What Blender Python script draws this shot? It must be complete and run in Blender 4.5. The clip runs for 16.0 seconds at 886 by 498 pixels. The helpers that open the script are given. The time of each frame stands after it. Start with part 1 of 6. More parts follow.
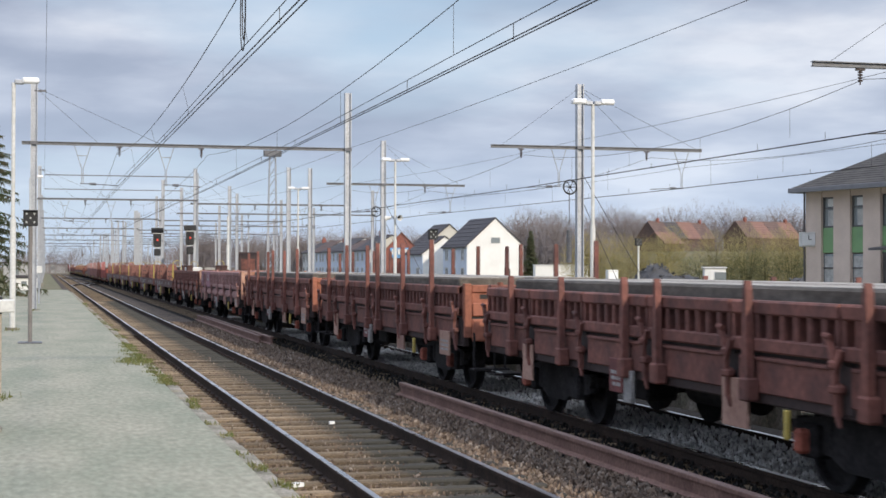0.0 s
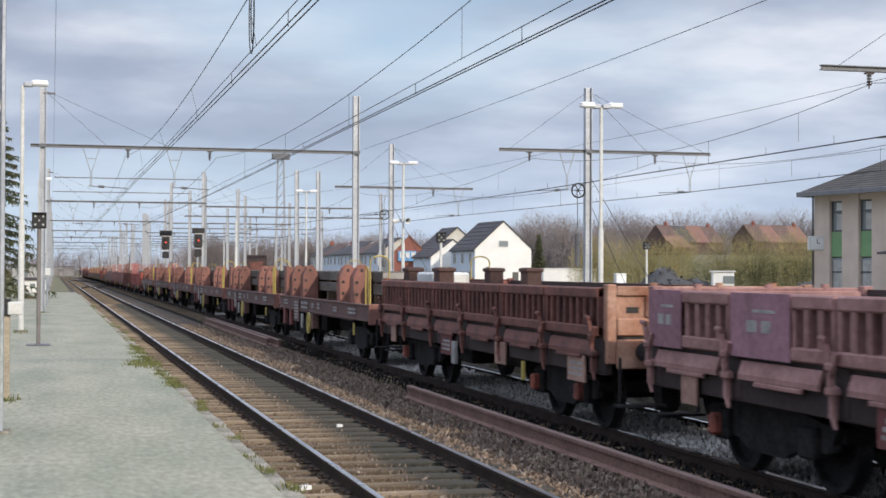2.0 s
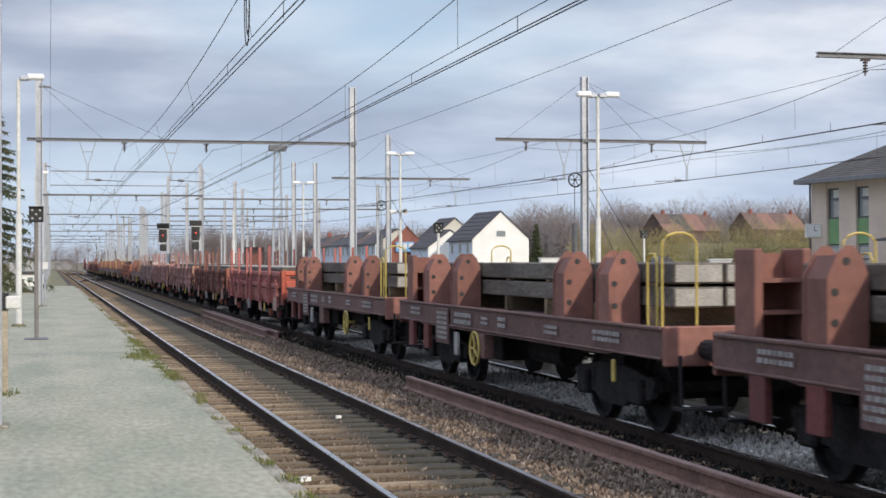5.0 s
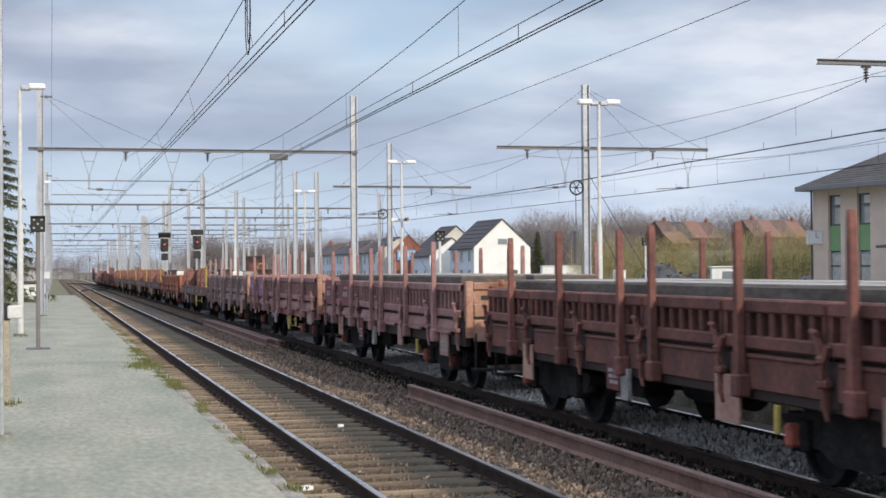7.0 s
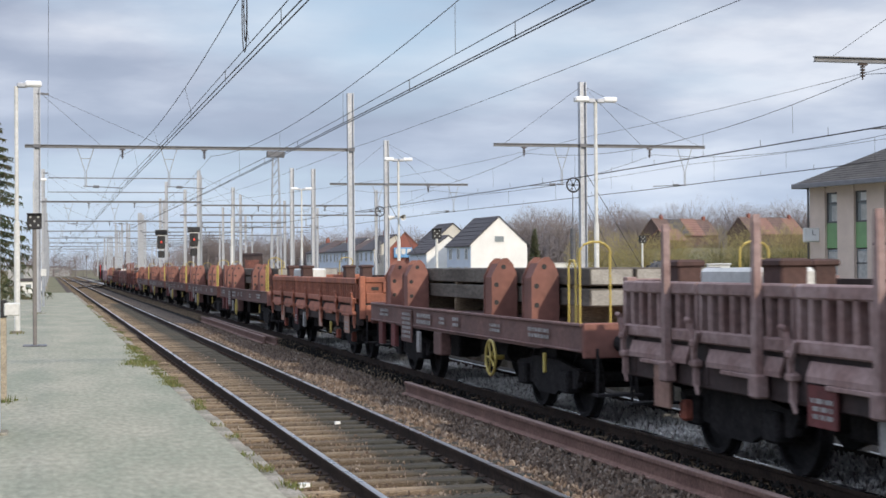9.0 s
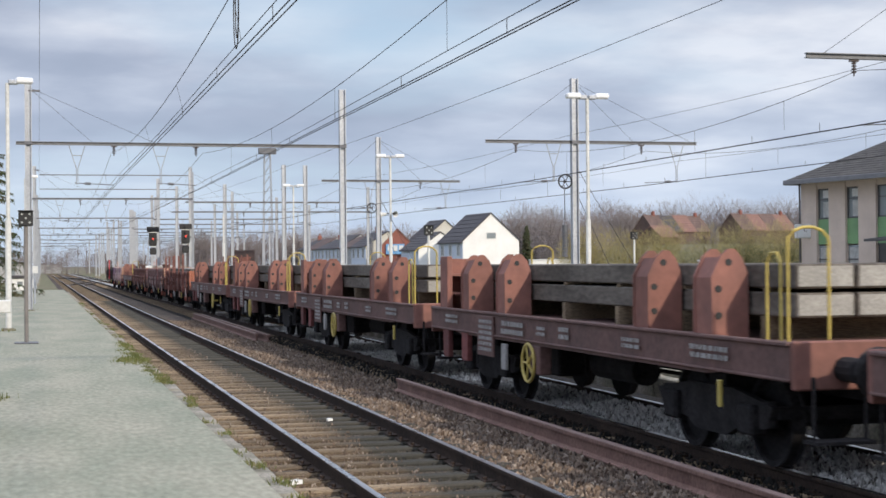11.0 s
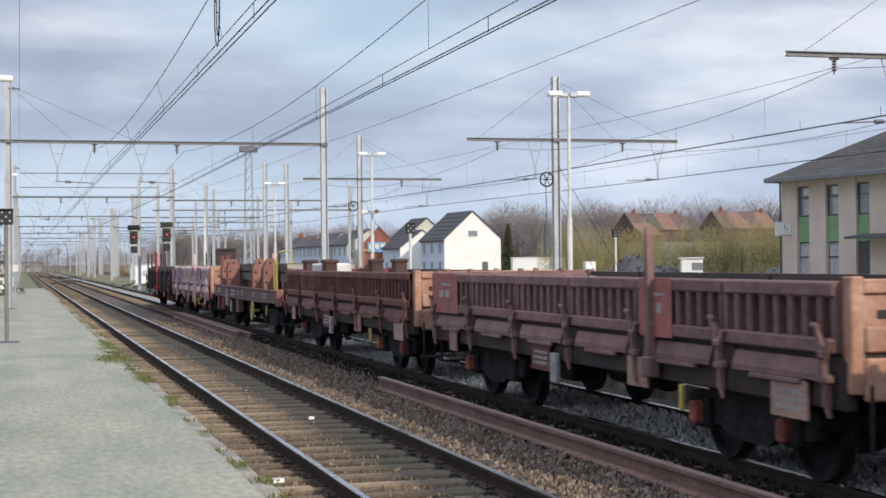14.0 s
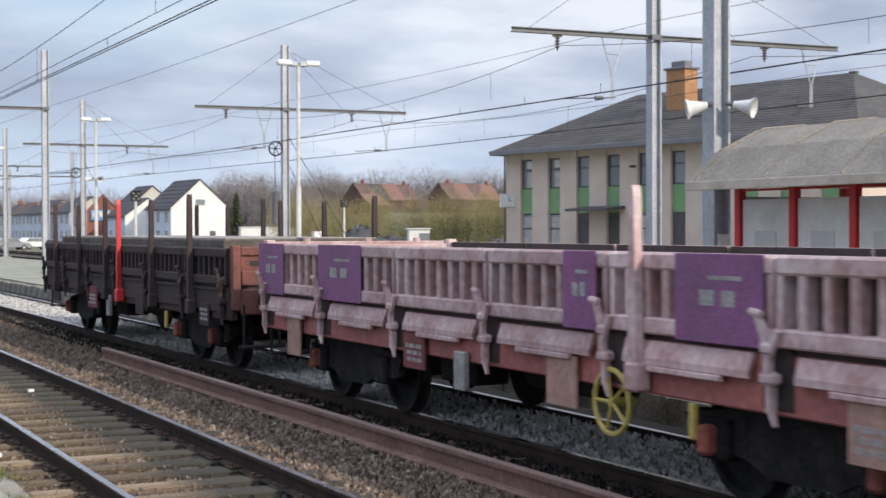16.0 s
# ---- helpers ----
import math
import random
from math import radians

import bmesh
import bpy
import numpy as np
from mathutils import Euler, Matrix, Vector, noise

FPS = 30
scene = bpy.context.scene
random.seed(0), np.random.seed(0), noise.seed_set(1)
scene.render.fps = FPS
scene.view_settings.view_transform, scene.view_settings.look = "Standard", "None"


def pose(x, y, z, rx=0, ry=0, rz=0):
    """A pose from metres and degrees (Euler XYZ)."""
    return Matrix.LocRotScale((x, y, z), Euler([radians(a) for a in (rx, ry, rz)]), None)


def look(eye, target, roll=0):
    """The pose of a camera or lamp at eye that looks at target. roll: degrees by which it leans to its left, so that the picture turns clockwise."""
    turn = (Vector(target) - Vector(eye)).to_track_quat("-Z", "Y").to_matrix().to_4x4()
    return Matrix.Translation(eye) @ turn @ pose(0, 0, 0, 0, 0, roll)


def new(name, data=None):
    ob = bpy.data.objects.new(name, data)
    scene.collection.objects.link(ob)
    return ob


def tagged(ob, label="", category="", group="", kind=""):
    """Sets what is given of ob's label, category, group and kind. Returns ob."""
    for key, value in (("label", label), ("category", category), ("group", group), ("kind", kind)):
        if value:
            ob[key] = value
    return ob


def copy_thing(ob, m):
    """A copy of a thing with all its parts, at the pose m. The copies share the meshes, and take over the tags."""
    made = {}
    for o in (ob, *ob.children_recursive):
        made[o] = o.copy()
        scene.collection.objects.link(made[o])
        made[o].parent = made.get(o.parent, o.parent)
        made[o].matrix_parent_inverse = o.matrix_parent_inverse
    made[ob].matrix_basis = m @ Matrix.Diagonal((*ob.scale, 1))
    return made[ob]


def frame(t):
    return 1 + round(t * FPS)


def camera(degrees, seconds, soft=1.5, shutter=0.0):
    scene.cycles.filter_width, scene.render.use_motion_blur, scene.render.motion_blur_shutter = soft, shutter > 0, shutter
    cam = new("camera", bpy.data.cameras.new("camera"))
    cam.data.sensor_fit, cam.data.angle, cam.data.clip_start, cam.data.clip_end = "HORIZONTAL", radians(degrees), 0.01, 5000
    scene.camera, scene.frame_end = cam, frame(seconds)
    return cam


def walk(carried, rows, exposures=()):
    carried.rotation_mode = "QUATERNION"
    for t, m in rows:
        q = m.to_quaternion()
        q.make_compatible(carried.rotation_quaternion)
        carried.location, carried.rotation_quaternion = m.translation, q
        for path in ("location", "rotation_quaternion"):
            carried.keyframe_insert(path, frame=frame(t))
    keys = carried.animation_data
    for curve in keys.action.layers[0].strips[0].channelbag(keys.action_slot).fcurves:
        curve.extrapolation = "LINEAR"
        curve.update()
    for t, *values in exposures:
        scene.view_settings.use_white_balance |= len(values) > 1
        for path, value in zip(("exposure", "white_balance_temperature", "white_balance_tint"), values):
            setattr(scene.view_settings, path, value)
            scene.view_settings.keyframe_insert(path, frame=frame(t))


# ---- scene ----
cam = camera(32.4, 16.0, soft=1.6, shutter=0.09)
walk(cam, [
    (0.0, pose(0, 0, 2.0, 90.67, -0.12, -14.69)),
    (0.5, pose(0, 0, 2.0, 90.56, -0.04, -14.68)),
    (1.0, pose(0, 0, 2.0, 90.58, -0.15, -14.58)),
    (1.5, pose(0, 0, 2.0, 90.62, -0.26, -14.56)),
    (2.0, pose(0, 0, 2.0, 90.79, -0.24, -14.39)),
    (2.5, pose(0, 0, 2.0, 90.75, -0.14, -14.29)),
    (3.0, pose(0, 0, 2.0, 90.56, -0.04, -14.36)),
    (3.5, pose(0, 0, 2.0, 90.40, -0.03, -14.59)),
    (6.0, pose(0, 0, 2.0, 90.65, 0.43, -14.34)),
    (6.5, pose(0, 0, 2.0, 90.82, 0.48, -14.33)),
    (7.0, pose(0, 0, 2.0, 90.74, 0.44, -14.42)),
    (7.5, pose(0, 0, 2.0, 90.60, 0.49, -14.50)),
    (8.0, pose(0, 0, 2.0, 90.61, 0.45, -14.58)),
    (8.5, pose(0, 0, 2.0, 90.68, 0.41, -14.57)),
    (9.0, pose(0, 0, 2.0, 90.64, 0.44, -14.54)),
    (11.5, pose(0, 0, 2.0, 90.50, 0.51, -14.96)),
    (12.0, pose(0, 0, 2.0, 90.51, 0.50, -15.08)),
    (12.5, pose(0, 0, 2.0, 90.54, 0.51, -15.22)),
    (13.0, pose(0, 0, 2.0, 90.50, 0.49, -15.45)),
    (13.5, pose(0, 0, 2.0, 90.44, 0.54, -15.55)),
    (14.0, pose(0, 0, 2.0, 90.43, 0.58, -15.53)),
    (14.5, pose(0, 0, 2.0, 90.28, 0.59, -15.69)),
    (15.0, pose(0, 0, 2.0, 90.04, 0.56, -16.12)),
    (15.5, pose(0, 0, 2.0, 89.68, 0.44, -18.76)),
    (16.0, pose(0, 0, 2.0, 89.23, 0.15, -25.70)),
], exposures=[(0.0, 0.0), (15.0, 0.02), (16.0, 0.10)])

# ---- world and sun ----
SUN_TO = Vector((0.30, -0.95, 0.48)).normalized()
world = bpy.data.worlds.new("sky")
scene.world = world
world.use_nodes = True
wn, wl = world.node_tree.nodes, world.node_tree.links
wn.clear()
w_out = wn.new("ShaderNodeOutputWorld")
w_bg = wn.new("ShaderNodeBackground")
w_sky = wn.new("ShaderNodeTexSky")
w_sky.sky_type, w_sky.sun_disc = "NISHITA", False
w_sky.sun_elevation = math.asin(SUN_TO.z)
w_sky.sun_rotation = math.atan2(SUN_TO.x, SUN_TO.y)
w_co = wn.new("ShaderNodeTexCoord")
w_sep = wn.new("ShaderNodeSeparateXYZ")
wl.new(w_co.outputs["Generated"], w_sep.inputs[0])


def w_math(op, a, b=None):
    n = wn.new("ShaderNodeMath")
    n.operation = op
    for i, v in enumerate((a, b)):
        if v is None:
            continue
        if isinstance(v, (int, float)):
            n.inputs[i].default_value = v
        else:
            wl.new(v, n.inputs[i])
    return n.outputs[0]


w_h = w_math("ADD", w_math("MAXIMUM", w_sep.outputs["Z"], 0.0), 0.16)
w_comb = wn.new("ShaderNodeCombineXYZ")
wl.new(w_math("DIVIDE", w_sep.outputs["X"], w_h), w_comb.inputs[0])
wl.new(w_math("DIVIDE", w_sep.outputs["Y"], w_h), w_comb.inputs[1])


def w_noise(scale, detail, rough, shift):
    n = wn.new("ShaderNodeTexNoise")
    mp = wn.new("ShaderNodeMapping")
    mp.inputs["Location"].default_value = shift
    wl.new(w_comb.outputs[0], mp.inputs[0])
    wl.new(mp.outputs[0], n.inputs["Vector"])
    n.inputs["Scale"].default_value, n.inputs["Detail"].default_value, n.inputs["Roughness"].default_value = scale, detail, rough
    return n.outputs["Fac"]


def w_ramp(fac, stops):
    r = wn.new("ShaderNodeValToRGB")
    while len(r.color_ramp.elements) < len(stops):
        r.color_ramp.elements.new(0.5)
    for e, (p, c) in zip(r.color_ramp.elements, stops):
        e.position, e.color = p, (*c, 1)
    wl.new(fac, r.inputs[0])
    return r.outputs[0]


def w_mix(fac, a, b):
    m = wn.new("ShaderNodeMix")
    m.data_type = "RGBA"
    for i, v in ((0, fac), (6, a), (7, b)):
        if isinstance(v, (int, float)):
            m.inputs[i].default_value = v
        elif isinstance(v, tuple):
            m.inputs[i].default_value = (*v, 1)
        else:
            wl.new(v, m.inputs[i])
    return m.outputs[2]


# layered grey cloud over a pale blue sky
w_side = w_math("MULTIPLY", w_math("SUBTRACT", w_sep.outputs["X"], 0.32), 0.06)
w_cloud = w_ramp(w_math("ADD", w_noise(1.15, 7, 0.52, (3.1, 1.7, 0)), w_side), [(0.30, (0.275, 0.325, 0.44)), (0.44, (0.365, 0.415, 0.54)), (0.54, (0.53, 0.58, 0.70)), (0.66, (0.815, 0.845, 0.92))])
w_gap = w_ramp(w_noise(0.45, 5, 0.55, (7.3, 4.2, 0)), [(0.53, (0, 0, 0)), (0.71, (1, 1, 1))])
w_low = w_ramp(w_sep.outputs["Z"], [(0.0, (0.75, 0.75, 0.75)), (0.10, (0.25, 0.25, 0.25)), (0.2, (0, 0, 0))])
w_scaled = wn.new("ShaderNodeVectorMath")
w_scaled.operation = "SCALE"
wl.new(w_sky.outputs[0], w_scaled.inputs[0])
w_scaled.inputs["Scale"].default_value = 0.10
w_clear = w_mix(0.55, w_scaled.outputs[0], (0.50, 0.68, 0.90))
w_sky_mix = w_mix(w_gap, w_cloud, w_clear)
w_sky_mix = w_mix(w_low, w_sky_mix, (0.625, 0.755, 0.95))
# an overcast sky grows brighter towards the zenith
w_zen = w_math("ADD", w_math("MULTIPLY", w_math("POWER", w_math("MAXIMUM", w_math("SUBTRACT", w_sep.outputs["Z"], 0.2), 0.0), 0.8), 2.4), 1.0)
w_lit = wn.new("ShaderNodeVectorMath")
w_lit.operation = "SCALE"
wl.new(w_sky_mix, w_lit.inputs[0])
wl.new(w_zen, w_lit.inputs["Scale"])
wl.new(w_lit.outputs[0], w_bg.inputs["Color"])
w_bg.inputs["Strength"].default_value = 1.0
wl.new(w_bg.outputs[0], w_out.inputs["Surface"])

sun = new("sun", bpy.data.lights.new("sun", "SUN"))
sun.data.energy, sun.data.angle, sun.data.color = 3.0, radians(1.5), (1.0, 0.88, 0.72)
sun.matrix_world = look(SUN_TO * 100, (0, 0, 0))
scene.view_settings.exposure = 0.0


# ---- materials ----
def mat(name, base, rough=0.7, metal=0.0, vary=0.25, scale=3.0, fine=40.0, bump=0.15, tint=None, tint_at=0.55, piece=0.0, stretch=(1, 1, 1), spec=0.5):
    """Base colour with broad stains and fine grain; tint is the stain's colour; piece varies it from object to object."""
    m = bpy.data.materials.new(name)
    m.use_nodes = True
    n, l = m.node_tree.nodes, m.node_tree.links
    bsdf = n["Principled BSDF"]
    co = n.new("ShaderNodeTexCoord")
    mp = n.new("ShaderNodeMapping")
    mp.inputs["Scale"].default_value = stretch
    l.new(co.outputs["Object"], mp.inputs[0])
    big = n.new("ShaderNodeTexNoise")
    big.inputs["Scale"].default_value, big.inputs["Detail"].default_value, big.inputs["Roughness"].default_value = scale, 6, 0.62
    small = n.new("ShaderNodeTexNoise")
    small.inputs["Scale"].default_value, small.inputs["Detail"].default_value = fine, 3
    l.new(mp.outputs[0], big.inputs["Vector"])
    l.new(mp.outputs[0], small.inputs["Vector"])
    ramp = n.new("ShaderNodeValToRGB")
    dark = tint or tuple(c * (1 - 1.6 * vary) for c in base)
    ramp.color_ramp.elements[0].position, ramp.color_ramp.elements[0].color = tint_at - 0.2, (*dark, 1)
    ramp.color_ramp.elements[1].position, ramp.color_ramp.elements[1].color = tint_at + 0.12, (*base, 1)
    l.new(big.outputs["Fac"], ramp.inputs[0])
    hsv = n.new("ShaderNodeHueSaturation")
    val = n.new("ShaderNodeMapRange")
    val.inputs["From Min"].default_value, val.inputs["From Max"].default_value = 0.3, 0.7
    val.inputs["To Min"].default_value, val.inputs["To Max"].default_value = 1 - vary, 1 + vary
    l.new(small.outputs["Fac"], val.inputs["Value"])
    if piece:
        info = n.new("ShaderNodeObjectInfo")
        pr = n.new("ShaderNodeMapRange")
        pr.inputs["To Min"].default_value, pr.inputs["To Max"].default_value = 1 - piece, 1 + piece
        l.new(info.outputs["Random"], pr.inputs["Value"])
        mul = n.new("ShaderNodeMath")
        mul.operation = "MULTIPLY"
        l.new(val.outputs[0], mul.inputs[0])
        l.new(pr.outputs[0], mul.inputs[1])
        l.new(mul.outputs[0], hsv.inputs["Value"])
    else:
        l.new(val.outputs[0], hsv.inputs["Value"])
    l.new(ramp.outputs[0], hsv.inputs["Color"])
    l.new(hsv.outputs[0], bsdf.inputs["Base Color"])
    rr = n.new("ShaderNodeMapRange")
    rr.inputs["To Min"].default_value, rr.inputs["To Max"].default_value = max(rough - 0.12, 0.05), min(rough + 0.12, 1)
    l.new(big.outputs["Fac"], rr.inputs["Value"])
    l.new(rr.outputs[0], bsdf.inputs["Roughness"])
    bsdf.inputs["Metallic"].default_value = metal
    bsdf.inputs["Specular IOR Level"].default_value = spec
    if bump:
        b = n.new("ShaderNodeBump")
        b.inputs["Strength"].default_value, b.inputs["Distance"].default_value = bump, 0.02
        l.new(small.outputs["Fac"], b.inputs["Height"])
        l.new(b.outputs[0], bsdf.inputs["Normal"])
    return m


def island_mat(name, colours, rough=0.9, bump=0.0):
    """One of the colours, blended by chance, for each loose piece of a joined mesh."""
    m = bpy.data.materials.new(name)
    m.use_nodes = True
    n, l = m.node_tree.nodes, m.node_tree.links
    geo = n.new("ShaderNodeNewGeometry")
    ramp = n.new("ShaderNodeValToRGB")
    while len(ramp.color_ramp.elements) < len(colours):
        ramp.color_ramp.elements.new(0.5)
    for i, (e, c) in enumerate(zip(ramp.color_ramp.elements, colours)):
        e.position, e.color = i / (len(colours) - 1), (*c, 1)
    l.new(geo.outputs["Random Per Island"], ramp.inputs[0])
    bsdf = n["Principled BSDF"]
    l.new(ramp.outputs[0], bsdf.inputs["Base Color"])
    bsdf.inputs["Roughness"].default_value = rough
    bsdf.inputs["Specular IOR Level"].default_value = 0.2
    return m


def glow(name, colour, strength):
    m = bpy.data.materials.new(name)
    m.use_nodes = True
    b = m.node_tree.nodes["Principled BSDF"]
    b.inputs["Emission Color"].default_value, b.inputs["Emission Strength"].default_value = (*colour, 1), strength
    b.inputs["Base Color"].default_value = (*colour, 1)
    return m


def glass_mat(name, tint, rough=0.05):
    m = bpy.data.materials.new(name)
    m.use_nodes = True
    b = m.node_tree.nodes["Principled BSDF"]
    b.inputs["Base Color"].default_value = (*tint, 1)
    b.inputs["Roughness"].default_value = rough
    b.inputs["Specular IOR Level"].default_value = 0.8
    return m


PLATFORM = mat("platform_asphalt", (0.335, 0.315, 0.245), 0.9, vary=0.18, scale=0.9, fine=14, bump=0.5, tint=(0.228, 0.24, 0.18), stretch=(1, 0.35, 1), spec=0.2)
KERB = mat("kerb_concrete", (0.34, 0.31, 0.26), 0.9, vary=0.3, scale=2, fine=22, bump=0.5, tint=(0.16, 0.15, 0.11), spec=0.2)
EARTH = mat("yard_ground", (0.20, 0.17, 0.12), 0.95, vary=0.3, scale=0.12, fine=6, bump=0.4, tint=(0.12, 0.13, 0.07), spec=0.1)
BALLAST = mat("ballast_bed", (0.125, 0.098, 0.078), 0.95, vary=0.5, scale=0.8, fine=22, bump=1.0, tint=(0.075, 0.06, 0.048), spec=0.15)
BALLAST_PALE = mat("pale_ballast_bed", (0.36, 0.35, 0.33), 0.95, vary=0.5, scale=0.8, fine=22, bump=1.0, tint=(0.18, 0.17, 0.15), spec=0.15)
STONE_BROWN = island_mat("brown_ballast_stone", [(0.085, 0.06, 0.046), (0.18, 0.132, 0.10), (0.27, 0.207, 0.158), (0.115, 0.088, 0.072), (0.36, 0.30, 0.245)])
STONE_PALE = island_mat("pale_ballast_stone", [(0.22, 0.21, 0.20), (0.52, 0.51, 0.485), (0.64, 0.625, 0.595), (0.36, 0.35, 0.335)])
STONE_GREY = island_mat("grey_gravel_stone", [(0.055, 0.056, 0.06), (0.105, 0.105, 0.11), (0.15, 0.15, 0.155)])
SLEEPER = mat("sleeper_wood", (0.265, 0.20, 0.128), 0.9, vary=0.45, scale=1.2, fine=30, bump=0.6, tint=(0.12, 0.09, 0.065), piece=0.4, stretch=(0.7, 4, 4), spec=0.15)


def darkened_sleeper():
    """The sleeper wood, turning broadly and unevenly darker towards one rail."""
    m = SLEEPER.copy()
    m.name = "oil_stained_sleeper_wood"
    n, l = m.node_tree.nodes, m.node_tree.links
    bsdf = n["Principled BSDF"]
    src = bsdf.inputs["Base Color"].links[0].from_socket
    co = n.new("ShaderNodeTexCoord")
    sep = n.new("ShaderNodeSeparateXYZ")
    l.new(co.outputs["Object"], sep.inputs[0])
    no = n.new("ShaderNodeTexNoise")
    no.inputs["Scale"].default_value = 2.5
    l.new(co.outputs["Object"], no.inputs["Vector"])
    ad = n.new("ShaderNodeMath")
    ad.operation = "MULTIPLY_ADD"
    l.new(no.outputs["Fac"], ad.inputs[0])
    ad.inputs[1].default_value = 0.5
    l.new(sep.outputs["X"], ad.inputs[2])
    mr = n.new("ShaderNodeMapRange")
    mr.inputs["From Min"].default_value, mr.inputs["From Max"].default_value = 0.15, 0.45
    mr.inputs["To Max"].default_value = 0.85
    l.new(ad.outputs[0], mr.inputs["Value"])
    mx = n.new("ShaderNodeMix")
    mx.data_type = "RGBA"
    l.new(mr.outputs[0], mx.inputs[0])
    l.new(src, mx.inputs[6])
    mx.inputs[7].default_value = (0.045, 0.047, 0.042, 1)
    l.new(mx.outputs[2], bsdf.inputs["Base Color"])
    return m


SLEEPER_PART_DARK = darkened_sleeper()
# oily ballast, near-black because the train's shade is put into its colour
DIRT_AND_SHADE = mat("oily_shaded_ballast", (0.020, 0.018, 0.017), 0.95, vary=0.4, scale=0.8, fine=22, bump=0.8, tint=(0.012, 0.011, 0.010), spec=0.15)
STONE_DARK = island_mat("dark_ballast_stone", [(0.03, 0.03, 0.027), (0.06, 0.058, 0.05), (0.09, 0.085, 0.075), (0.045, 0.042, 0.038)])
# oily stones to match, with the same shade in their colours
STONE_BLACK = island_mat("oily_shaded_stone", [(0.012, 0.012, 0.011), (0.026, 0.024, 0.022), (0.045, 0.042, 0.038), (0.018, 0.017, 0.016)])
RAIL_SIDE = mat("rail_rust", (0.055, 0.037, 0.028), 0.85, vary=0.35, scale=3, fine=30, spec=0.2)
RAIL_TOP = mat("rail_polished", (0.50, 0.50, 0.50), 0.28, 1.0, vary=0.08, scale=1, fine=10, bump=0.0)
RAIL_OLD = mat("loose_rail_rust", (0.225, 0.135, 0.108), 0.8, vary=0.25, scale=2, fine=30, tint=(0.15, 0.085, 0.068), spec=0.25)
RAIL_HEAD = mat("pale_rail_head", (0.27, 0.19, 0.165), 0.65, vary=0.2, scale=1.5, fine=25, tint=(0.19, 0.125, 0.105), spec=0.3)
BEAM_GREY = mat("weathered_beam_steel", (0.20, 0.205, 0.215), 0.6, 0.2, vary=0.2, scale=1.5, fine=14, bump=0.05, tint=(0.14, 0.142, 0.15))
GALV = mat("galvanised_steel", (0.45, 0.47, 0.50), 0.45, 0.3, vary=0.15, scale=1.5, fine=14, bump=0.05, tint=(0.36, 0.38, 0.415))
GALV_DARK = mat("weathered_steel", (0.17, 0.175, 0.19), 0.6, 0.5, vary=0.2, scale=2, fine=14, bump=0.05)
LAMP_WHITE = mat("lamp_post_paint", (0.70, 0.70, 0.68), 0.5, vary=0.10, scale=1.5, fine=16, bump=0.05, tint=(0.5, 0.5, 0.47))
LAMP_GLASS = mat("lamp_diffuser", (0.82, 0.83, 0.84), 0.3, vary=0.05, scale=2, bump=0)
WIRE = mat("copper_wire", (0.045, 0.042, 0.042), 0.6, 0.4, vary=0.2, bump=0)
INSUL = mat("brown_insulator", (0.07, 0.045, 0.035), 0.3, vary=0.2, bump=0)
BLACK = mat("matt_black_paint", (0.018, 0.018, 0.02), 0.6, vary=0.3, bump=0.05)
GREEN_BIN = mat("bright_green_plastic", (0.03, 0.36, 0.13), 0.45, vary=0.1, scale=3, bump=0.02)
BOGIE = mat("grimy_bogie_steel", (0.036, 0.033, 0.034), 0.85, 0.1, vary=0.4, scale=3, fine=25, spec=0.2)
WHITE_TEXT = mat("stencil_white", (0.38, 0.365, 0.35), 0.7, vary=0.25, scale=6, fine=40, bump=0)
YELLOW = mat("yellow_handrail_paint", (0.52, 0.40, 0.10), 0.5, vary=0.15, scale=3, bump=0.05)
RED = mat("signal_red_paint", (0.62, 0.03, 0.035), 0.5, vary=0.12, scale=2, bump=0.05)
TIMBER = mat("concrete_beam_load", (0.185, 0.162, 0.138), 0.9, vary=0.25, scale=1.6, fine=14, tint=(0.098, 0.084, 0.071), tint_at=0.6, stretch=(1, 0.45, 1.4), spec=0.2)
SLAB_TOP = mat("pale_slab_top", (0.40, 0.375, 0.34), 1.0, vary=0.2, scale=1.5, fine=18, tint=(0.29, 0.265, 0.235), spec=0.03)
BEAM_END = mat("pale_beam_end", (0.39, 0.375, 0.34), 0.85, vary=0.2, scale=3)
PURPLE = mat("faded_purple_panel", (0.255, 0.09, 0.225), 0.65, vary=0.2, scale=2, tint=(0.18, 0.075, 0.155))


def wagon_paint(name, base, rust):
    return mat(name, base, 0.75, vary=0.18, scale=1.9, fine=15, bump=0.18, tint=rust, tint_at=0.52, piece=0.16, spec=0.3)


DARK_SOLE = wagon_paint("dark_solebar_paint", (0.060, 0.038, 0.036), (0.034, 0.026, 0.025))
DUSKY = wagon_paint("dusky_mauve_paint", (0.235, 0.135, 0.125), (0.14, 0.08, 0.072))
CRATE = wagon_paint("dark_crate_steel", (0.10, 0.055, 0.048), (0.06, 0.036, 0.032))
DARK_PANEL = wagon_paint("dark_red_panel", (0.23, 0.075, 0.08), (0.15, 0.055, 0.06))
FADED_PANEL = wagon_paint("faded_plum_panel", (0.31, 0.165, 0.20), (0.21, 0.11, 0.13))
SOLE = wagon_paint("maroon_solebar_paint", (0.20, 0.062, 0.058), (0.115, 0.045, 0.043))
AXLE_RED = wagon_paint("red_axle_box_paint", (0.40, 0.12, 0.08), (0.15, 0.055, 0.045))
BROWN = wagon_paint("oxide_brown_paint", (0.225, 0.092, 0.072), (0.095, 0.045, 0.04))
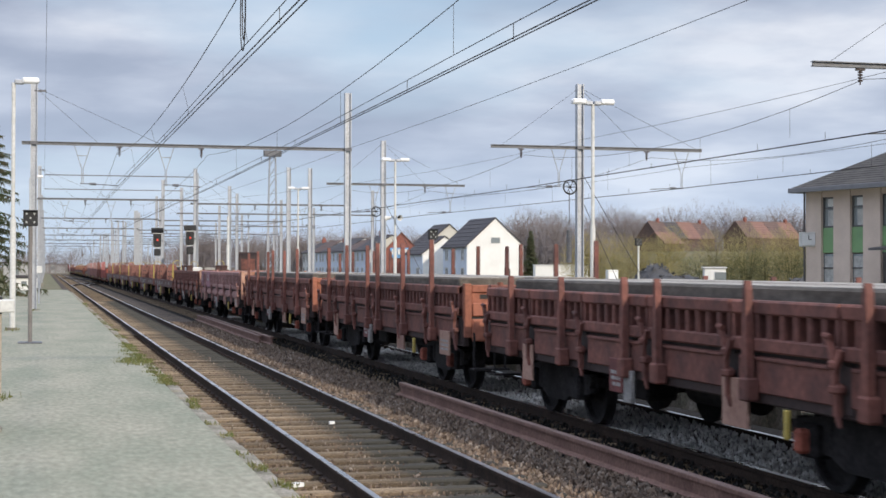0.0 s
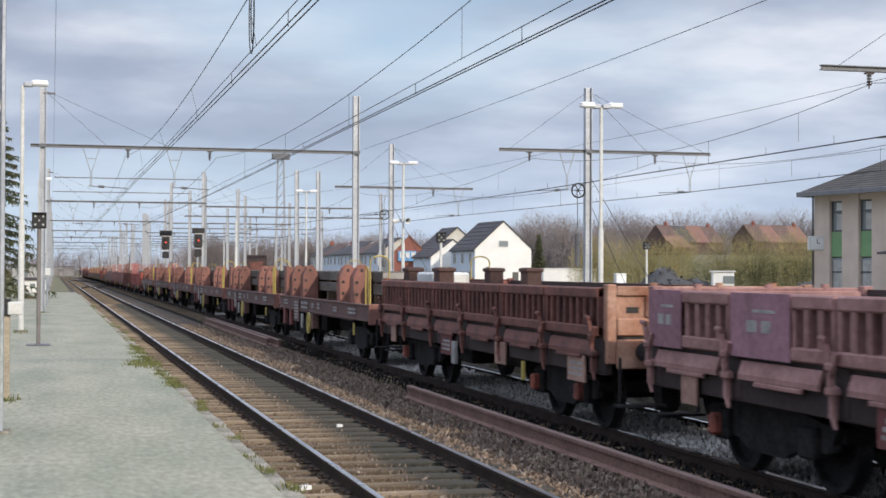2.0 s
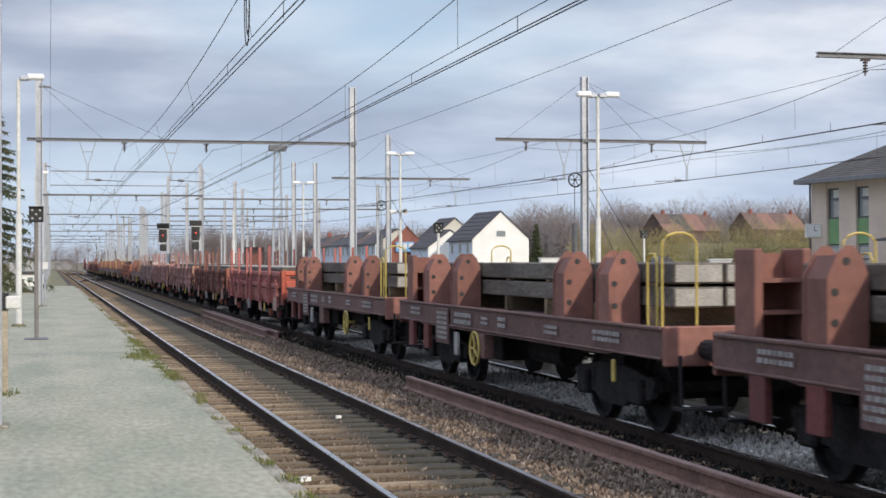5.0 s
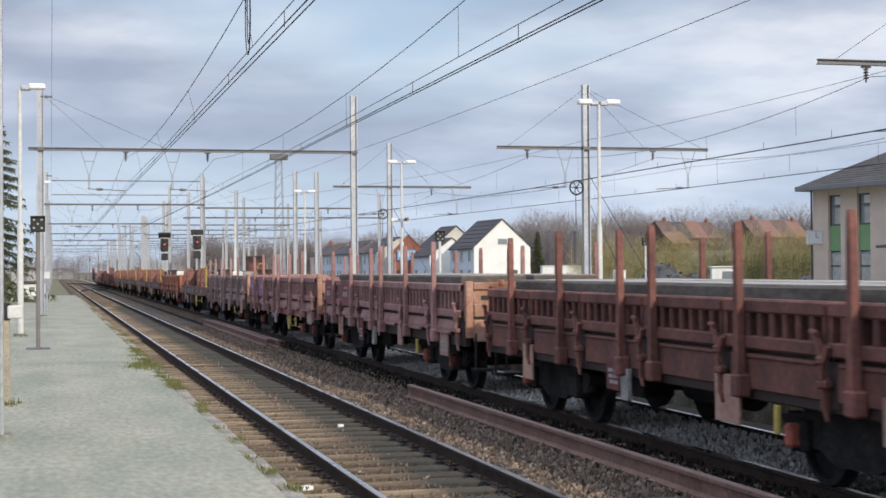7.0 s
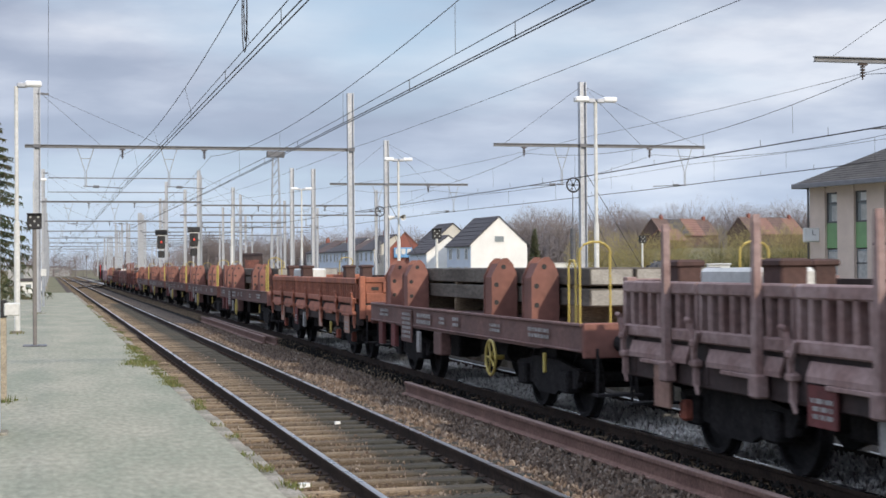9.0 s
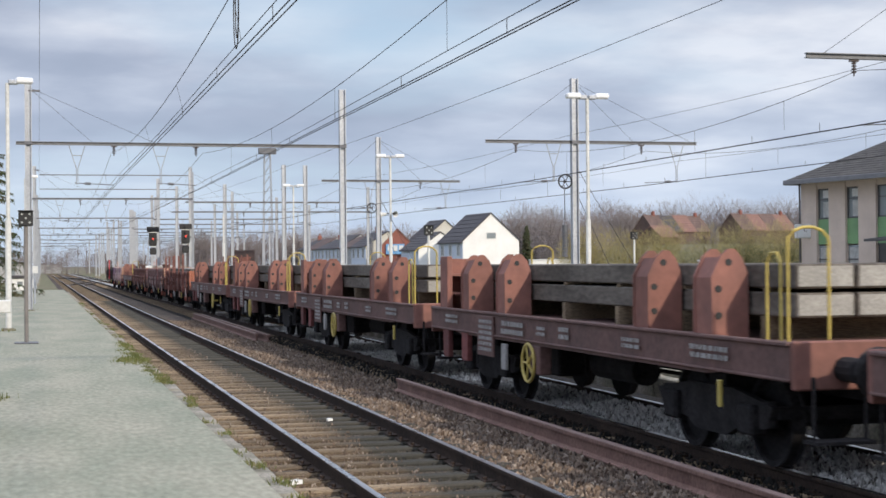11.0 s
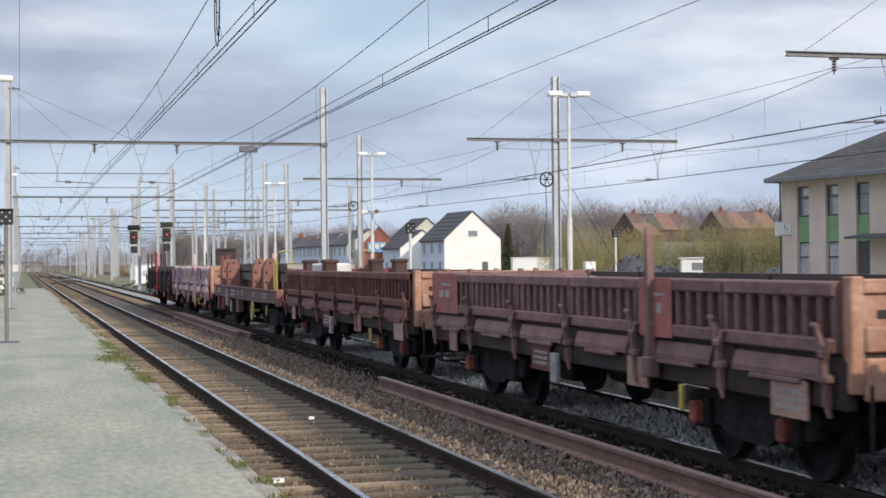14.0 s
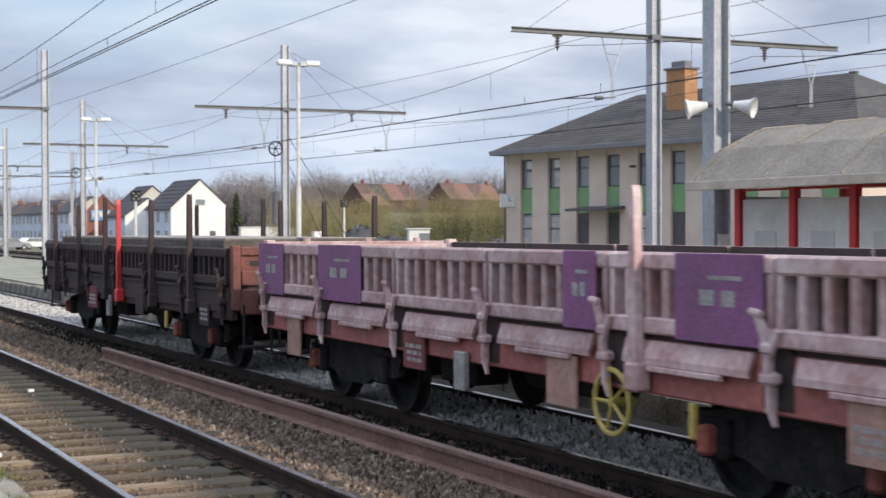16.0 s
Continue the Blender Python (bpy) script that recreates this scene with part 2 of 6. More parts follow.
REDDISH = wagon_paint("oxide_red_paint", (0.40, 0.135, 0.12), (0.25, 0.10, 0.09))
ORANGE = wagon_paint("orange_rust_paint", (0.38, 0.145, 0.09), (0.24, 0.095, 0.065))
PINK = wagon_paint("faded_pink_paint", (0.60, 0.475, 0.465), (0.37, 0.215, 0.20))
ROSE = wagon_paint("faded_rose_paint", (0.335, 0.245, 0.23), (0.20, 0.12, 0.108))
MAUVE = wagon_paint("faded_mauve_paint", (0.35, 0.20, 0.185), (0.21, 0.11, 0.10))
# sooty wagon paint; also paints shade into side gaps and behind latches
SOOT_AND_GAP_SHADE = wagon_paint("sooty_brown_and_gap_shade", (0.062, 0.042, 0.04), (0.035, 0.027, 0.026))
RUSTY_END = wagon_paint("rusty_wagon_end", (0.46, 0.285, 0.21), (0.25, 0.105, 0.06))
FLAT_BROWN = wagon_paint("flat_wagon_brown", (0.175, 0.10, 0.088), (0.115, 0.07, 0.063))
RED_END = wagon_paint("red_wagon_end", (0.52, 0.13, 0.085), (0.36, 0.09, 0.06))
PLATE = wagon_paint("tan_plate_paint", (0.40, 0.255, 0.20), (0.27, 0.15, 0.115))
BRACKET = mat("bracket_oxide", (0.26, 0.118, 0.093), 0.72, vary=0.10, scale=1.6, fine=9, bump=0.08, tint=(0.165, 0.08, 0.066), tint_at=0.5, piece=0.18, spec=0.3)


# ---- mesh helpers ----
class Geo:
    """Collects vertices and faces of one mesh."""

    def __init__(self):
        self.v, self.f, self.s = [], [], []

    def add(self, verts, faces, slot=0):
        o = len(self.v)
        self.v.extend(tuple(p) for p in verts)
        self.f.extend(tuple(i + o for i in q) for q in faces)
        self.s.extend([slot] * len(faces))

    def box(self, x0, x1, y0, y1, z0, z1, c=0.0, m=None, slot=0):
        """A box, chamfered by c."""
        x0, x1, y0, y1, z0, z1 = min(x0, x1), max(x0, x1), min(y0, y1), max(y0, y1), min(z0, z1), max(z0, z1)
        if c <= 0:
            vs = [(x, y, z) for z in (z0, z1) for y in (y0, y1) for x in (x0, x1)]
            fs = [(0, 2, 3, 1), (4, 5, 7, 6), (0, 1, 5, 4), (2, 6, 7, 3), (0, 4, 6, 2), (1, 3, 7, 5)]
        else:
            c = min(c, (x1 - x0) * 0.45, (y1 - y0) * 0.45, (z1 - z0) * 0.45)
            vs, idx = [], {}
            lo, hi = (x0, y0, z0), (x1, y1, z1)
            for sx in (0, 1):
                for sy in (0, 1):
                    for sz in (0, 1):
                        s3 = (sx, sy, sz)
                        for ax in range(3):
                            p = [hi[k] - (0 if k == ax else c) if s3[k] else lo[k] + (0 if k == ax else c) for k in range(3)]
                            idx[s3, ax] = len(vs)
                            vs.append(tuple(p))
            fs = []
            for ax in range(3):
                a, b = (ax + 1) % 3, (ax + 2) % 3
                for side in (0, 1):
                    q = []
                    for u, w in ((0, 0), (1, 0), (1, 1), (0, 1)):
                        s3 = [0, 0, 0]
                        s3[ax], s3[a], s3[b] = side, u, w
                        q.append(idx[tuple(s3), ax])
                    fs.append(tuple(q if side else q[::-1]))
            for ax in range(3):
                a, b = (ax + 1) % 3, (ax + 2) % 3
                for u in (0, 1):
                    for w in (0, 1):
                        s0, s1 = [0, 0, 0], [0, 0, 0]
                        s0[a] = s1[a] = u
                        s0[b] = s1[b] = w
                        s1[ax] = 1
                        q = (idx[tuple(s0), a], idx[tuple(s1), a], idx[tuple(s1), b], idx[tuple(s0), b])
                        fs.append(q if u != w else q[::-1])
            for k in ((i, j, h) for i in (0, 1) for j in (0, 1) for h in (0, 1)):
                q = (idx[k, 0], idx[k, 1], idx[k, 2])
                fs.append(q if sum(k) % 2 else q[::-1])
        if m is not None:
            vs = [tuple(m @ Vector(p)) for p in vs]
        self.add(vs, fs, slot)
        return self

    def tube(self, p, q, r, n=8, r2=None, caps=True, slot=0):
        p, q = Vector(p), Vector(q)
        d = (q - p)
        if d.length < 1e-6:
            return self
        d.normalize()
        a = d.orthogonal().normalized()
        b = d.cross(a)
        r2 = r if r2 is None else r2
        vs = []
        for c, rr in ((p, r), (q, r2)):
            for i in range(n):
                w = 2 * math.pi * i / n
                vs.append(tuple(c + (a * math.cos(w) + b * math.sin(w)) * rr))
        fs = [(i, (i + 1) % n, n + (i + 1) % n, n + i) for i in range(n)]
        if caps:
            fs += [tuple(range(n))[::-1], tuple(range(n, 2 * n))]
        self.add(vs, fs, slot)
        return self

    def path(self, pts, r, n=6):
        """One unbroken tube along the points."""
        pts = [Vector(p) for p in pts]
        vs, k = [], len(pts)
        for i, p in enumerate(pts):
            d = (pts[min(i + 1, k - 1)] - pts[max(i - 1, 0)]).normalized()
            a = d.cross(Vector((1, 0, 0)) if abs(d.x) < 0.8 else Vector((0, 0, 1))).normalized()
            b = d.cross(a)
            vs += [tuple(p + (a * math.cos(2 * math.pi * j / n) + b * math.sin(2 * math.pi * j / n)) * r) for j in range(n)]
        fs = [(i * n + j, i * n + (j + 1) % n, (i + 1) * n + (j + 1) % n, (i + 1) * n + j) for i in range(k - 1) for j in range(n)]
        fs += [tuple(range(n))[::-1], tuple(range((k - 1) * n, k * n))]
        self.add(vs, fs)
        return self

    def prism(self, pts, axis, a, b, slot=0, m=None):
        """The outline pts, in the two other axes in order, drawn out from a to b along the axis."""
        k = len(pts)
        vs = []
        for t in (a, b):
            for u, w in pts:
                p = [u, w]
                p.insert(axis, t)
                vs.append(tuple(p))
        area = sum(pts[i][0] * pts[(i + 1) % k][1] - pts[(i + 1) % k][0] * pts[i][1] for i in range(k))
        flip = (area > 0) != (axis == 1)
        if b < a:
            flip = not flip
        fs = [tuple(range(k))[::-1] if flip else tuple(range(k)), tuple(range(k, 2 * k)) if flip else tuple(range(k, 2 * k))[::-1]]
        for i in range(k):
            j = (i + 1) % k
            fs.append((i, j, k + j, k + i) if flip else (j, i, k + i, k + j))
        if m is not None:
            vs = [tuple(m @ Vector(p)) for p in vs]
        self.add(vs, fs, slot)
        return self

    def ring(self, c, axis, r, w, n=24, k=6):
        """A torus about c."""
        c = Vector(c)
        vs, fs = [], []
        for i in range(n):
            a = 2 * math.pi * i / n
            for j in range(k):
                b = 2 * math.pi * j / k
                rad, h = r + w * math.cos(b), w * math.sin(b)
                p = [rad * math.cos(a), rad * math.sin(a)]
                p.insert(axis, h)
                vs.append(tuple(c + Vector(p)))
        for i in range(n):
            for j in range(k):
                fs.append((i * k + j, ((i + 1) % n) * k + j, ((i + 1) % n) * k + (j + 1) % k, i * k + (j + 1) % k))
        self.add(vs, fs)
        return self

    def mesh(self, name, *mats):
        me = bpy.data.meshes.new(name)
        me.from_pydata(self.v, [], self.f)
        for mt in mats:
            me.materials.append(mt)
        if len(mats) > 1:
            me.polygons.foreach_set("material_index", self.s)
        me.update()
        return me


def part(name, geo, material, parent, label=""):
    mats = material if isinstance(material, (list, tuple)) else (material,)
    ob = new(name, geo.mesh(name, *mats))
    ob.parent = parent
    if label:
        tagged(ob, label)
    return ob


def shared(name, me, parent, place):
    """One more piece on a mesh that others share."""
    ob = new(name, me)
    ob.parent = parent
    ob.location = place
    return ob


def thing(name, label, category, group="", at=(0, 0, 0), turn=0):
    ob = new(name)
    ob.empty_display_size = 0.2
    ob.location, ob.rotation_euler = at, (0, 0, radians(turn))
    return tagged(ob, label, category, group)


def setting(name, geo, material, label=""):
    mats = material if isinstance(material, (list, tuple)) else (material,)
    return tagged(new(name, geo.mesh(name, *mats)), label, kind="structure")


def stuff(name, geo, material, label, category):
    return tagged(new(name, geo.mesh(name, material)), label, category, kind="stuff")


# ---- plan: tracks run along y; x across them; z = 0 at the rail heads ----
XA, XB, XC, XD = 3.57, 7.66, 20.2, 25.6
HALF = 0.755
PLAT = 0.15
NEAR_EDGE = 1.88
ISLAND = (9.75, 18.0)
THIRD = (27.5, 37.0)


# ---- ground, platforms and tracks ----
g = Geo()
g.add([(-2500, -600, -0.42), (2500, -600, -0.42), (2500, 3500, -0.42), (-2500, 3500, -0.42)], [(0, 1, 2, 3)])
setting("ground", g, EARTH, "brown earth and grass of the railway yard")

rnd = random.Random(4)


def bed(name, x0, x1, y0, y1, z, material, label):
    """A ballast bed with an uneven top."""
    xs = np.linspace(x0, x1, max(3, int((x1 - x0) / 0.35)))
    ys = np.concatenate([np.arange(y0, 60, 0.5), np.arange(60, y1, 4.0)])
    g = Geo()
    vs = [(x, y, z + 0.035 * noise.noise((x * 1.7, y * 1.7, 0)) + (0 if 0 < i < len(xs) - 1 else -0.3)) for y in ys for i, x in enumerate(xs)]
    n = len(xs)
    fs = [(j * n + i, j * n + i + 1, (j + 1) * n + i + 1, (j + 1) * n + i) for j in range(len(ys) - 1) for i in range(n - 1)]
    g.add(vs, fs)
    return setting(name, g, material, label)


bed("ballast_bed_1", NEAR_EDGE - 0.1, 6.25, -20, 420, -0.205, BALLAST, "brown ballast between the two main tracks")
bed("ballast_bed_4", 6.2, 6.9, -20, 420, -0.16, DIRT_AND_SHADE, "oily dirt darkened with painted shade beside the goods train's track")
bed("ballast_bed_2", 6.86, 8.42, -20, 420, -0.085, BALLAST_PALE, "pale fresh ballast under the goods train")
bed("ballast_bed_5", 8.4, ISLAND[0] + 0.1, -20, 420, -0.14, DIRT_AND_SHADE, "ballast darkened with painted shade along the island platform")
bed("ballast_bed_3", ISLAND[1] - 0.1, THIRD[0] + 0.1, -20, 420, -0.2, BALLAST, "brown ballast under the station tracks")


def platform(name, x0, x1, y0, y1, label, edge_right, edge_left):
    g = Geo()
    g.box(x0 + (0.32 if edge_left else 0), x1 - (0.03 if edge_right else 0), y0, y1, -0.42, PLAT)
    ob = setting(name, g, PLATFORM, label)
    slab = Geo().box(-0.105, 0.105, -0.492, 0.492, -0.5, 0, 0.02).mesh("edge_slab", KERB)
    r = random.Random(7)
    for flag, x in ((edge_right, x1 + 0.10), (edge_left, x0 + 0.16)):
        if not flag:
            continue
        for i in range(110):
            s = shared("edge_slab", slab, ob, (x + r.uniform(-0.012, 0.012), max(y0, 6) + i, PLAT - 0.05 + r.uniform(-0.03, 0.02)))
            s.rotation_euler = (r.uniform(-0.012, 0.012), r.uniform(-0.05, 0.05), r.uniform(-0.015, 0.015))
    return ob


platform("platform_1", -2.7, NEAR_EDGE, -25, 122, "worn grey-green asphalt platform with crumbling edge", True, False)
platform("platform_2", ISLAND[0], ISLAND[1], -25, 128, "island platform with pale paving and dark edge", False, True)
platform("platform_3", THIRD[0], THIRD[1], -25, 120, "paved platform before the station building", False, False)


def rail_profile(x, top=0.0):
    """Outline of a flat-bottomed rail, foot to head."""
    return [(x - 0.07, top - 0.172), (x + 0.07, top - 0.172), (x + 0.07, top - 0.16), (x + 0.012, top - 0.14), (x + 0.012, top - 0.045),
            (x + 0.036, top - 0.035), (x + 0.036, top - 0.006), (x + 0.028, top), (x - 0.028, top), (x - 0.036, top - 0.006),
            (x - 0.036, top - 0.035), (x - 0.012, top - 0.045), (x - 0.012, top - 0.14), (x - 0.07, top - 0.16)]


def track(name, xc, y0, y1, label, sleepers, far=False, wood=SLEEPER):
    t = thing(name, label, "railway track", at=(xc, 0, 0))
    for s in (-HALF, HALF):
        r = part("rail", Geo().prism(rail_profile(s, -0.003), 1, y0, y1), RAIL_SIDE, t)
        part("running_surface", Geo().box(s - 0.03, s + 0.03, y0, y1, -0.006, 0.0), RAIL_TOP, r, "polished rail head")
    me = Geo().box(-1.27, 1.27, -0.11, 0.11, -0.30, -0.150, 0.02).mesh("sleeper", wood)
    clip = Geo()
    clip.box(-0.14, 0.14, -0.09, 0.09, -0.152, -0.135, 0.005)
    for e in (-0.105, 0.105):
        clip.tube((e, -0.03, -0.14), (e, -0.03, -0.105), 0.02, 6)
        clip.tube((e, 0.04, -0.14), (e, 0.04, -0.115), 0.016, 6)
    cm = clip.mesh("fastening", RAIL_SIDE)
    r = random.Random(int(xc * 10))
    y = 6.0
    for i in range(sleepers):
        o = shared("sleeper", me, t, (r.uniform(-0.025, 0.025), y, r.uniform(-0.01, 0.006)))
        o.rotation_euler = (r.uniform(-0.01, 0.01), 0, r.uniform(-0.008, 0.008))
        if i < 70:
            for s in (-HALF, HALF):
                shared("fastening", cm, t, (s, y, 0))
        y += 0.6
    g = Geo()
    while y < y1 and not far:
        g.box(-1.27, 1.27, y - 0.125, y + 0.125, -0.30, -0.150)
        y += 0.6
    if g.v:
        tagged(part("sleeper_stretch", g, SLEEPER, t), kind="stuff")
    return t


track("railway_track", XA, -20, 420, "empty track with polished rails on weathered sleepers", 150, wood=SLEEPER_PART_DARK)
track("railway_track", XB, -20, 420, "track with polished rails carrying the goods train", 60)
track("railway_track", XC, -20, 420, "station track beyond the island platform", 0, True)
track("railway_track", XD, -20, 420, "station track beside the third platform", 0, True)


def loose_rail(x0, y0, x1, y1, label):
    L = math.hypot(x1 - x0, y1 - y0)
    t = thing("loose_rail", label, "rail", "spare rails beside the track", at=(x0, y0, 0.045), turn=-math.degrees(math.atan2(x1 - x0, y1 - y0)))
    r = part("rail", Geo().prism([(a * 1.3, b * 1.2) for a, b in rail_profile(0)], 1, 0, L), RAIL_OLD, t)
    part("rail_head", Geo().box(-0.043, 0.043, 0.002, L - 0.002, -0.012, 0.004, 0.004), RAIL_HEAD, r, "paler rail head")
    return t


loose_rail(5.88, 25.2, 6.02, -3.0, "long rusty spare rail lying on the ballast")
loose_rail(6.22, 61.0, 6.13, 42.0, "rusty spare rail lying on the ballast")
loose_rail(6.02, 62.0, 5.93, 43.0, "rusty spare rail lying on the ballast")


def turnout(xa, ya, xb, yb, label):
    """Rails that swing from one track to the other."""
    t = thing("turnout_track", label, "railway track", "crossovers in the yard", at=(0, 0, 0))
    pts = [(xa + (xb - xa) * (3 * k * k - 2 * k ** 3), ya + (yb - ya) * k) for k in np.linspace(0, 1, 13)]
    for s in (-HALF, HALF):
        g, top = Geo(), Geo()
        for geo, w, z0, z1 in ((g, 0.035, -0.15, -0.006), (top, 0.03, -0.006, 0.004)):
            vs = [(x + s + e * w, y, z) for x, y in pts for e, z in ((-1, z0), (1, z0), (1, z1), (-1, z1))]
            fs = [(4 * i + j, 4 * i + (j + 1) % 4, 4 * i + 4 + (j + 1) % 4, 4 * i + 4 + j) for i in range(len(pts) - 1) for j in range(4)]
            geo.add(vs, fs + [(3, 2, 1, 0), tuple(4 * len(pts) - 4 + j for j in range(4))])
        r = part("rail", g, RAIL_SIDE, t)
        part("running_surface", top, RAIL_TOP, r, "polished rail head")


turnout(XA, 158, XB, 215, "crossover rails between the two main tracks")
turnout(XB, 118, 13.2, 178, "rails diverging from the main track into the yard")
turnout(XB, 225, XA, 285, "crossover rails between the two main tracks")
turnout(13.2, 178, 20.0, 245, "yard rails diverging further")


def stones(name, boxes, z, size, material, label, seed, count):
    """Loose stones on the bed."""
    r = random.Random(seed)
    g = Geo()
    areas = [(b[1] - b[0]) * (b[3] - b[2]) for b in boxes]
    for b, a in zip(boxes, areas):
        for _ in range(int(count * a / sum(areas))):
            # more of them where the camera is near
            y = b[2] + (b[3] - b[2]) * r.random() ** 1.6
            c = Vector((r.uniform(b[0], b[1]), y, z + r.uniform(-0.01, 0.02)))
            s = size * r.uniform(0.6, 1.5)
            ax = [Vector((r.uniform(-1, 1), r.uniform(-1, 1), r.uniform(-1, 1))).normalized() * s * r.uniform(0.6, 1) for _ in range(2)]
            up = Vector((r.uniform(-0.3, 0.3), r.uniform(-0.3, 0.3), 1)) * s * 0.8
            vs = [c + ax[0], c + ax[1], c - ax[0] * r.uniform(0.6, 1), c - ax[1] * r.uniform(0.6, 1), c + up, c - up]
            g.add(vs, [(0, 1, 4), (1, 2, 4), (2, 3, 4), (3, 0, 4), (1, 0, 5), (2, 1, 5), (3, 2, 5), (0, 3, 5)])
    return stuff(name, g, material, label, "ballast")


stones("ballast_stones", [(4.45, 6.2, 8, 60)], -0.178, 0.032, STONE_BROWN, "loose brown ballast stones between the tracks", 1, 26000)
stones("ballast_stones", [(2.12, 2.75, 8, 45), (2.85, 3.7, 8, 45)], -0.205, 0.024, STONE_BROWN, "loose brown ballast stones between the sleepers", 2, 12000)
stones("ballast_stones", [(2.12, 2.75, 8, 40), (2.85, 3.8, 8, 40)], -0.165, 0.018, STONE_BROWN, "small stones strewn over the sleepers", 9, 3500)
stones("ballast_stones", [(3.65, 4.30, 8, 45)], -0.205, 0.024, STONE_DARK, "darker ballast stones between the rails", 5, 5000)
stones("ballast_stones", [(6.25, 6.9, 8, 45)], -0.15, 0.03, STONE_BLACK, "oily ballast stones darkened with painted shade beside the train", 6, 5000)
stones("ballast_stones", [(6.98, 8.32, 8, 50)], -0.06, 0.034, STONE_PALE, "fresh pale ballast stones under the train", 3, 13000)


# ---- goods train ----
BODY = 12.45


def wheel_mesh():
    """Flange, tread, dished web and hub turned about the axle."""
    g, n = Geo(), 28
    prof = [(0.0, 0.10), (0.0, 0.47), (0.012, 0.49), (0.03, 0.485), (0.04, 0.462), (0.135, 0.455), (0.135, 0.40), (0.07, 0.385), (0.06, 0.16), (0.13, 0.14), (0.13, 0.08)]
    vs = [(x, r * math.cos(2 * math.pi * i / n), r * math.sin(2 * math.pi * i / n)) for x, r in prof for i in range(n)]
    fs = [(k * n + i, k * n + (i + 1) % n, (k + 1) * n + (i + 1) % n, (k + 1) * n + i) for k in range(len(prof) - 1) for i in range(n)]
    g.add(vs, fs)
    return g.mesh("wheel", BOGIE)


WHEEL = wheel_mesh()


def bogie(parent, y):
    b = part("bogie", Geo(), BOGIE, parent)
    g = Geo()
    for s in (-1, 1):
        g.prism([(-1.35, 0.62), (-1.2, 0.40), (-0.6, 0.36), (-0.35, 0.26), (0.35, 0.26), (0.6, 0.36), (1.2, 0.40), (1.35, 0.62), (0.5, 0.74), (-0.5, 0.74)], 0, s * 0.98, s * 1.06)
        for a in (-0.9, 0.9):
            g.box(s * 0.94, s * 1.14, a - 0.16, a + 0.16, 0.32, 0.62, 0.03)
            g.tube((s * 1.0, a - 0.3, 0.42), (s * 1.0, a - 0.3, 0.66), 0.07, 8)
            g.tube((s * 1.0, a + 0.3, 0.42), (s * 1.0, a + 0.3, 0.66), 0.07, 8)
    g.box(-0.98, 0.98, -0.2, 0.2, 0.5, 0.85)
    for s in (-1, 1):
        g.box(-0.98, 0.98, s * 1.3 - 0.06, s * 1.3 + 0.06, 0.5, 0.62)
    old = b.data
    b.data = g.mesh("bogie", BOGIE)
    bpy.data.meshes.remove(old)
    b.location = (0, y, 0)
    for a in (-0.9, 0.9):
        part("axle", Geo().tube((-1.0, a, 0.46), (1.0, a, 0.46), 0.08, 10), BOGIE, b)
        for s in (-1, 1):
            shared("wheel", WHEEL, b, (s * 0.715, a, 0.46)).rotation_euler = (0, 0, 0 if s > 0 else math.pi)


def buffers(parent, end_mat):
    for e in (-1, 1):
        for s in (-1, 1):
            y = e * BODY / 2
            g = Geo()
            g.tube((s * 0.875, y, 1.04), (s * 0.875, y + e * 0.36, 1.04), 0.11, 12)
            g.tube((s * 0.875, y + e * 0.3, 1.04), (s * 0.875, y + e * 0.63, 1.04), 0.075, 12)
            g.tube((s * 0.875, y + e * 0.62, 1.04), (s * 0.875, y + e * 0.67, 1.04), 0.225, 16)
            part("buffer", g, BOGIE, parent)
        g = Geo()
        g.box(-0.05, 0.05, e * BODY / 2, e * (BODY / 2 + 0.42), 0.98, 1.08, 0.015)
        g.box(-0.07, 0.07, e * (BODY / 2 + 0.3), e * (BODY / 2 + 0.4), 0.72, 1.02, 0.02)
        part("coupling", g, BOGIE, parent)
        for s in (-1, 1):
            g = Geo()
            y = e * (BODY / 2 + 0.12)
            g.tube((s * 1.2, y, 0.42), (s * 1.2, y, 0.98), 0.018, 6)
            g.tube((s * 0.7, y, 0.42), (s * 0.7, y, 0.98), 0.018, 6)
            g.box(s * 0.66, s * 1.24, y - 0.12, y + 0.12, 0.40, 0.43)
            part("shunter_step", g, BOGIE, parent)


def underframe(parent, paint, deck):
    g = Geo()
    for s in (-1, 1):
        g.box(s * 0.36, s * 0.22, -BODY / 2 + 0.1, BODY / 2 - 0.1, 0.70, 1.12)
    for i in range(9):
        y = -BODY / 2 + 0.5 + i * (BODY - 1) / 8
        g.box(-1.2, 1.2, y - 0.06, y + 0.06, 0.88, 1.14)
    g.tube((-0.5, -0.9, 0.66), (-0.5, 0.6, 0.66), 0.19, 16)
    g.box(-0.9, -0.5, 1.2, 2.0, 0.45, 0.85, 0.03)
    g.tube((0, -3, 0.6), (0, 3, 0.6), 0.03, 6)
    part("underframe", g, BOGIE, parent)
    part("deck", Geo().box(-1.30, 1.30, -BODY / 2 + 0.02, BODY / 2 - 0.02, 1.16, 1.24), deck, parent)


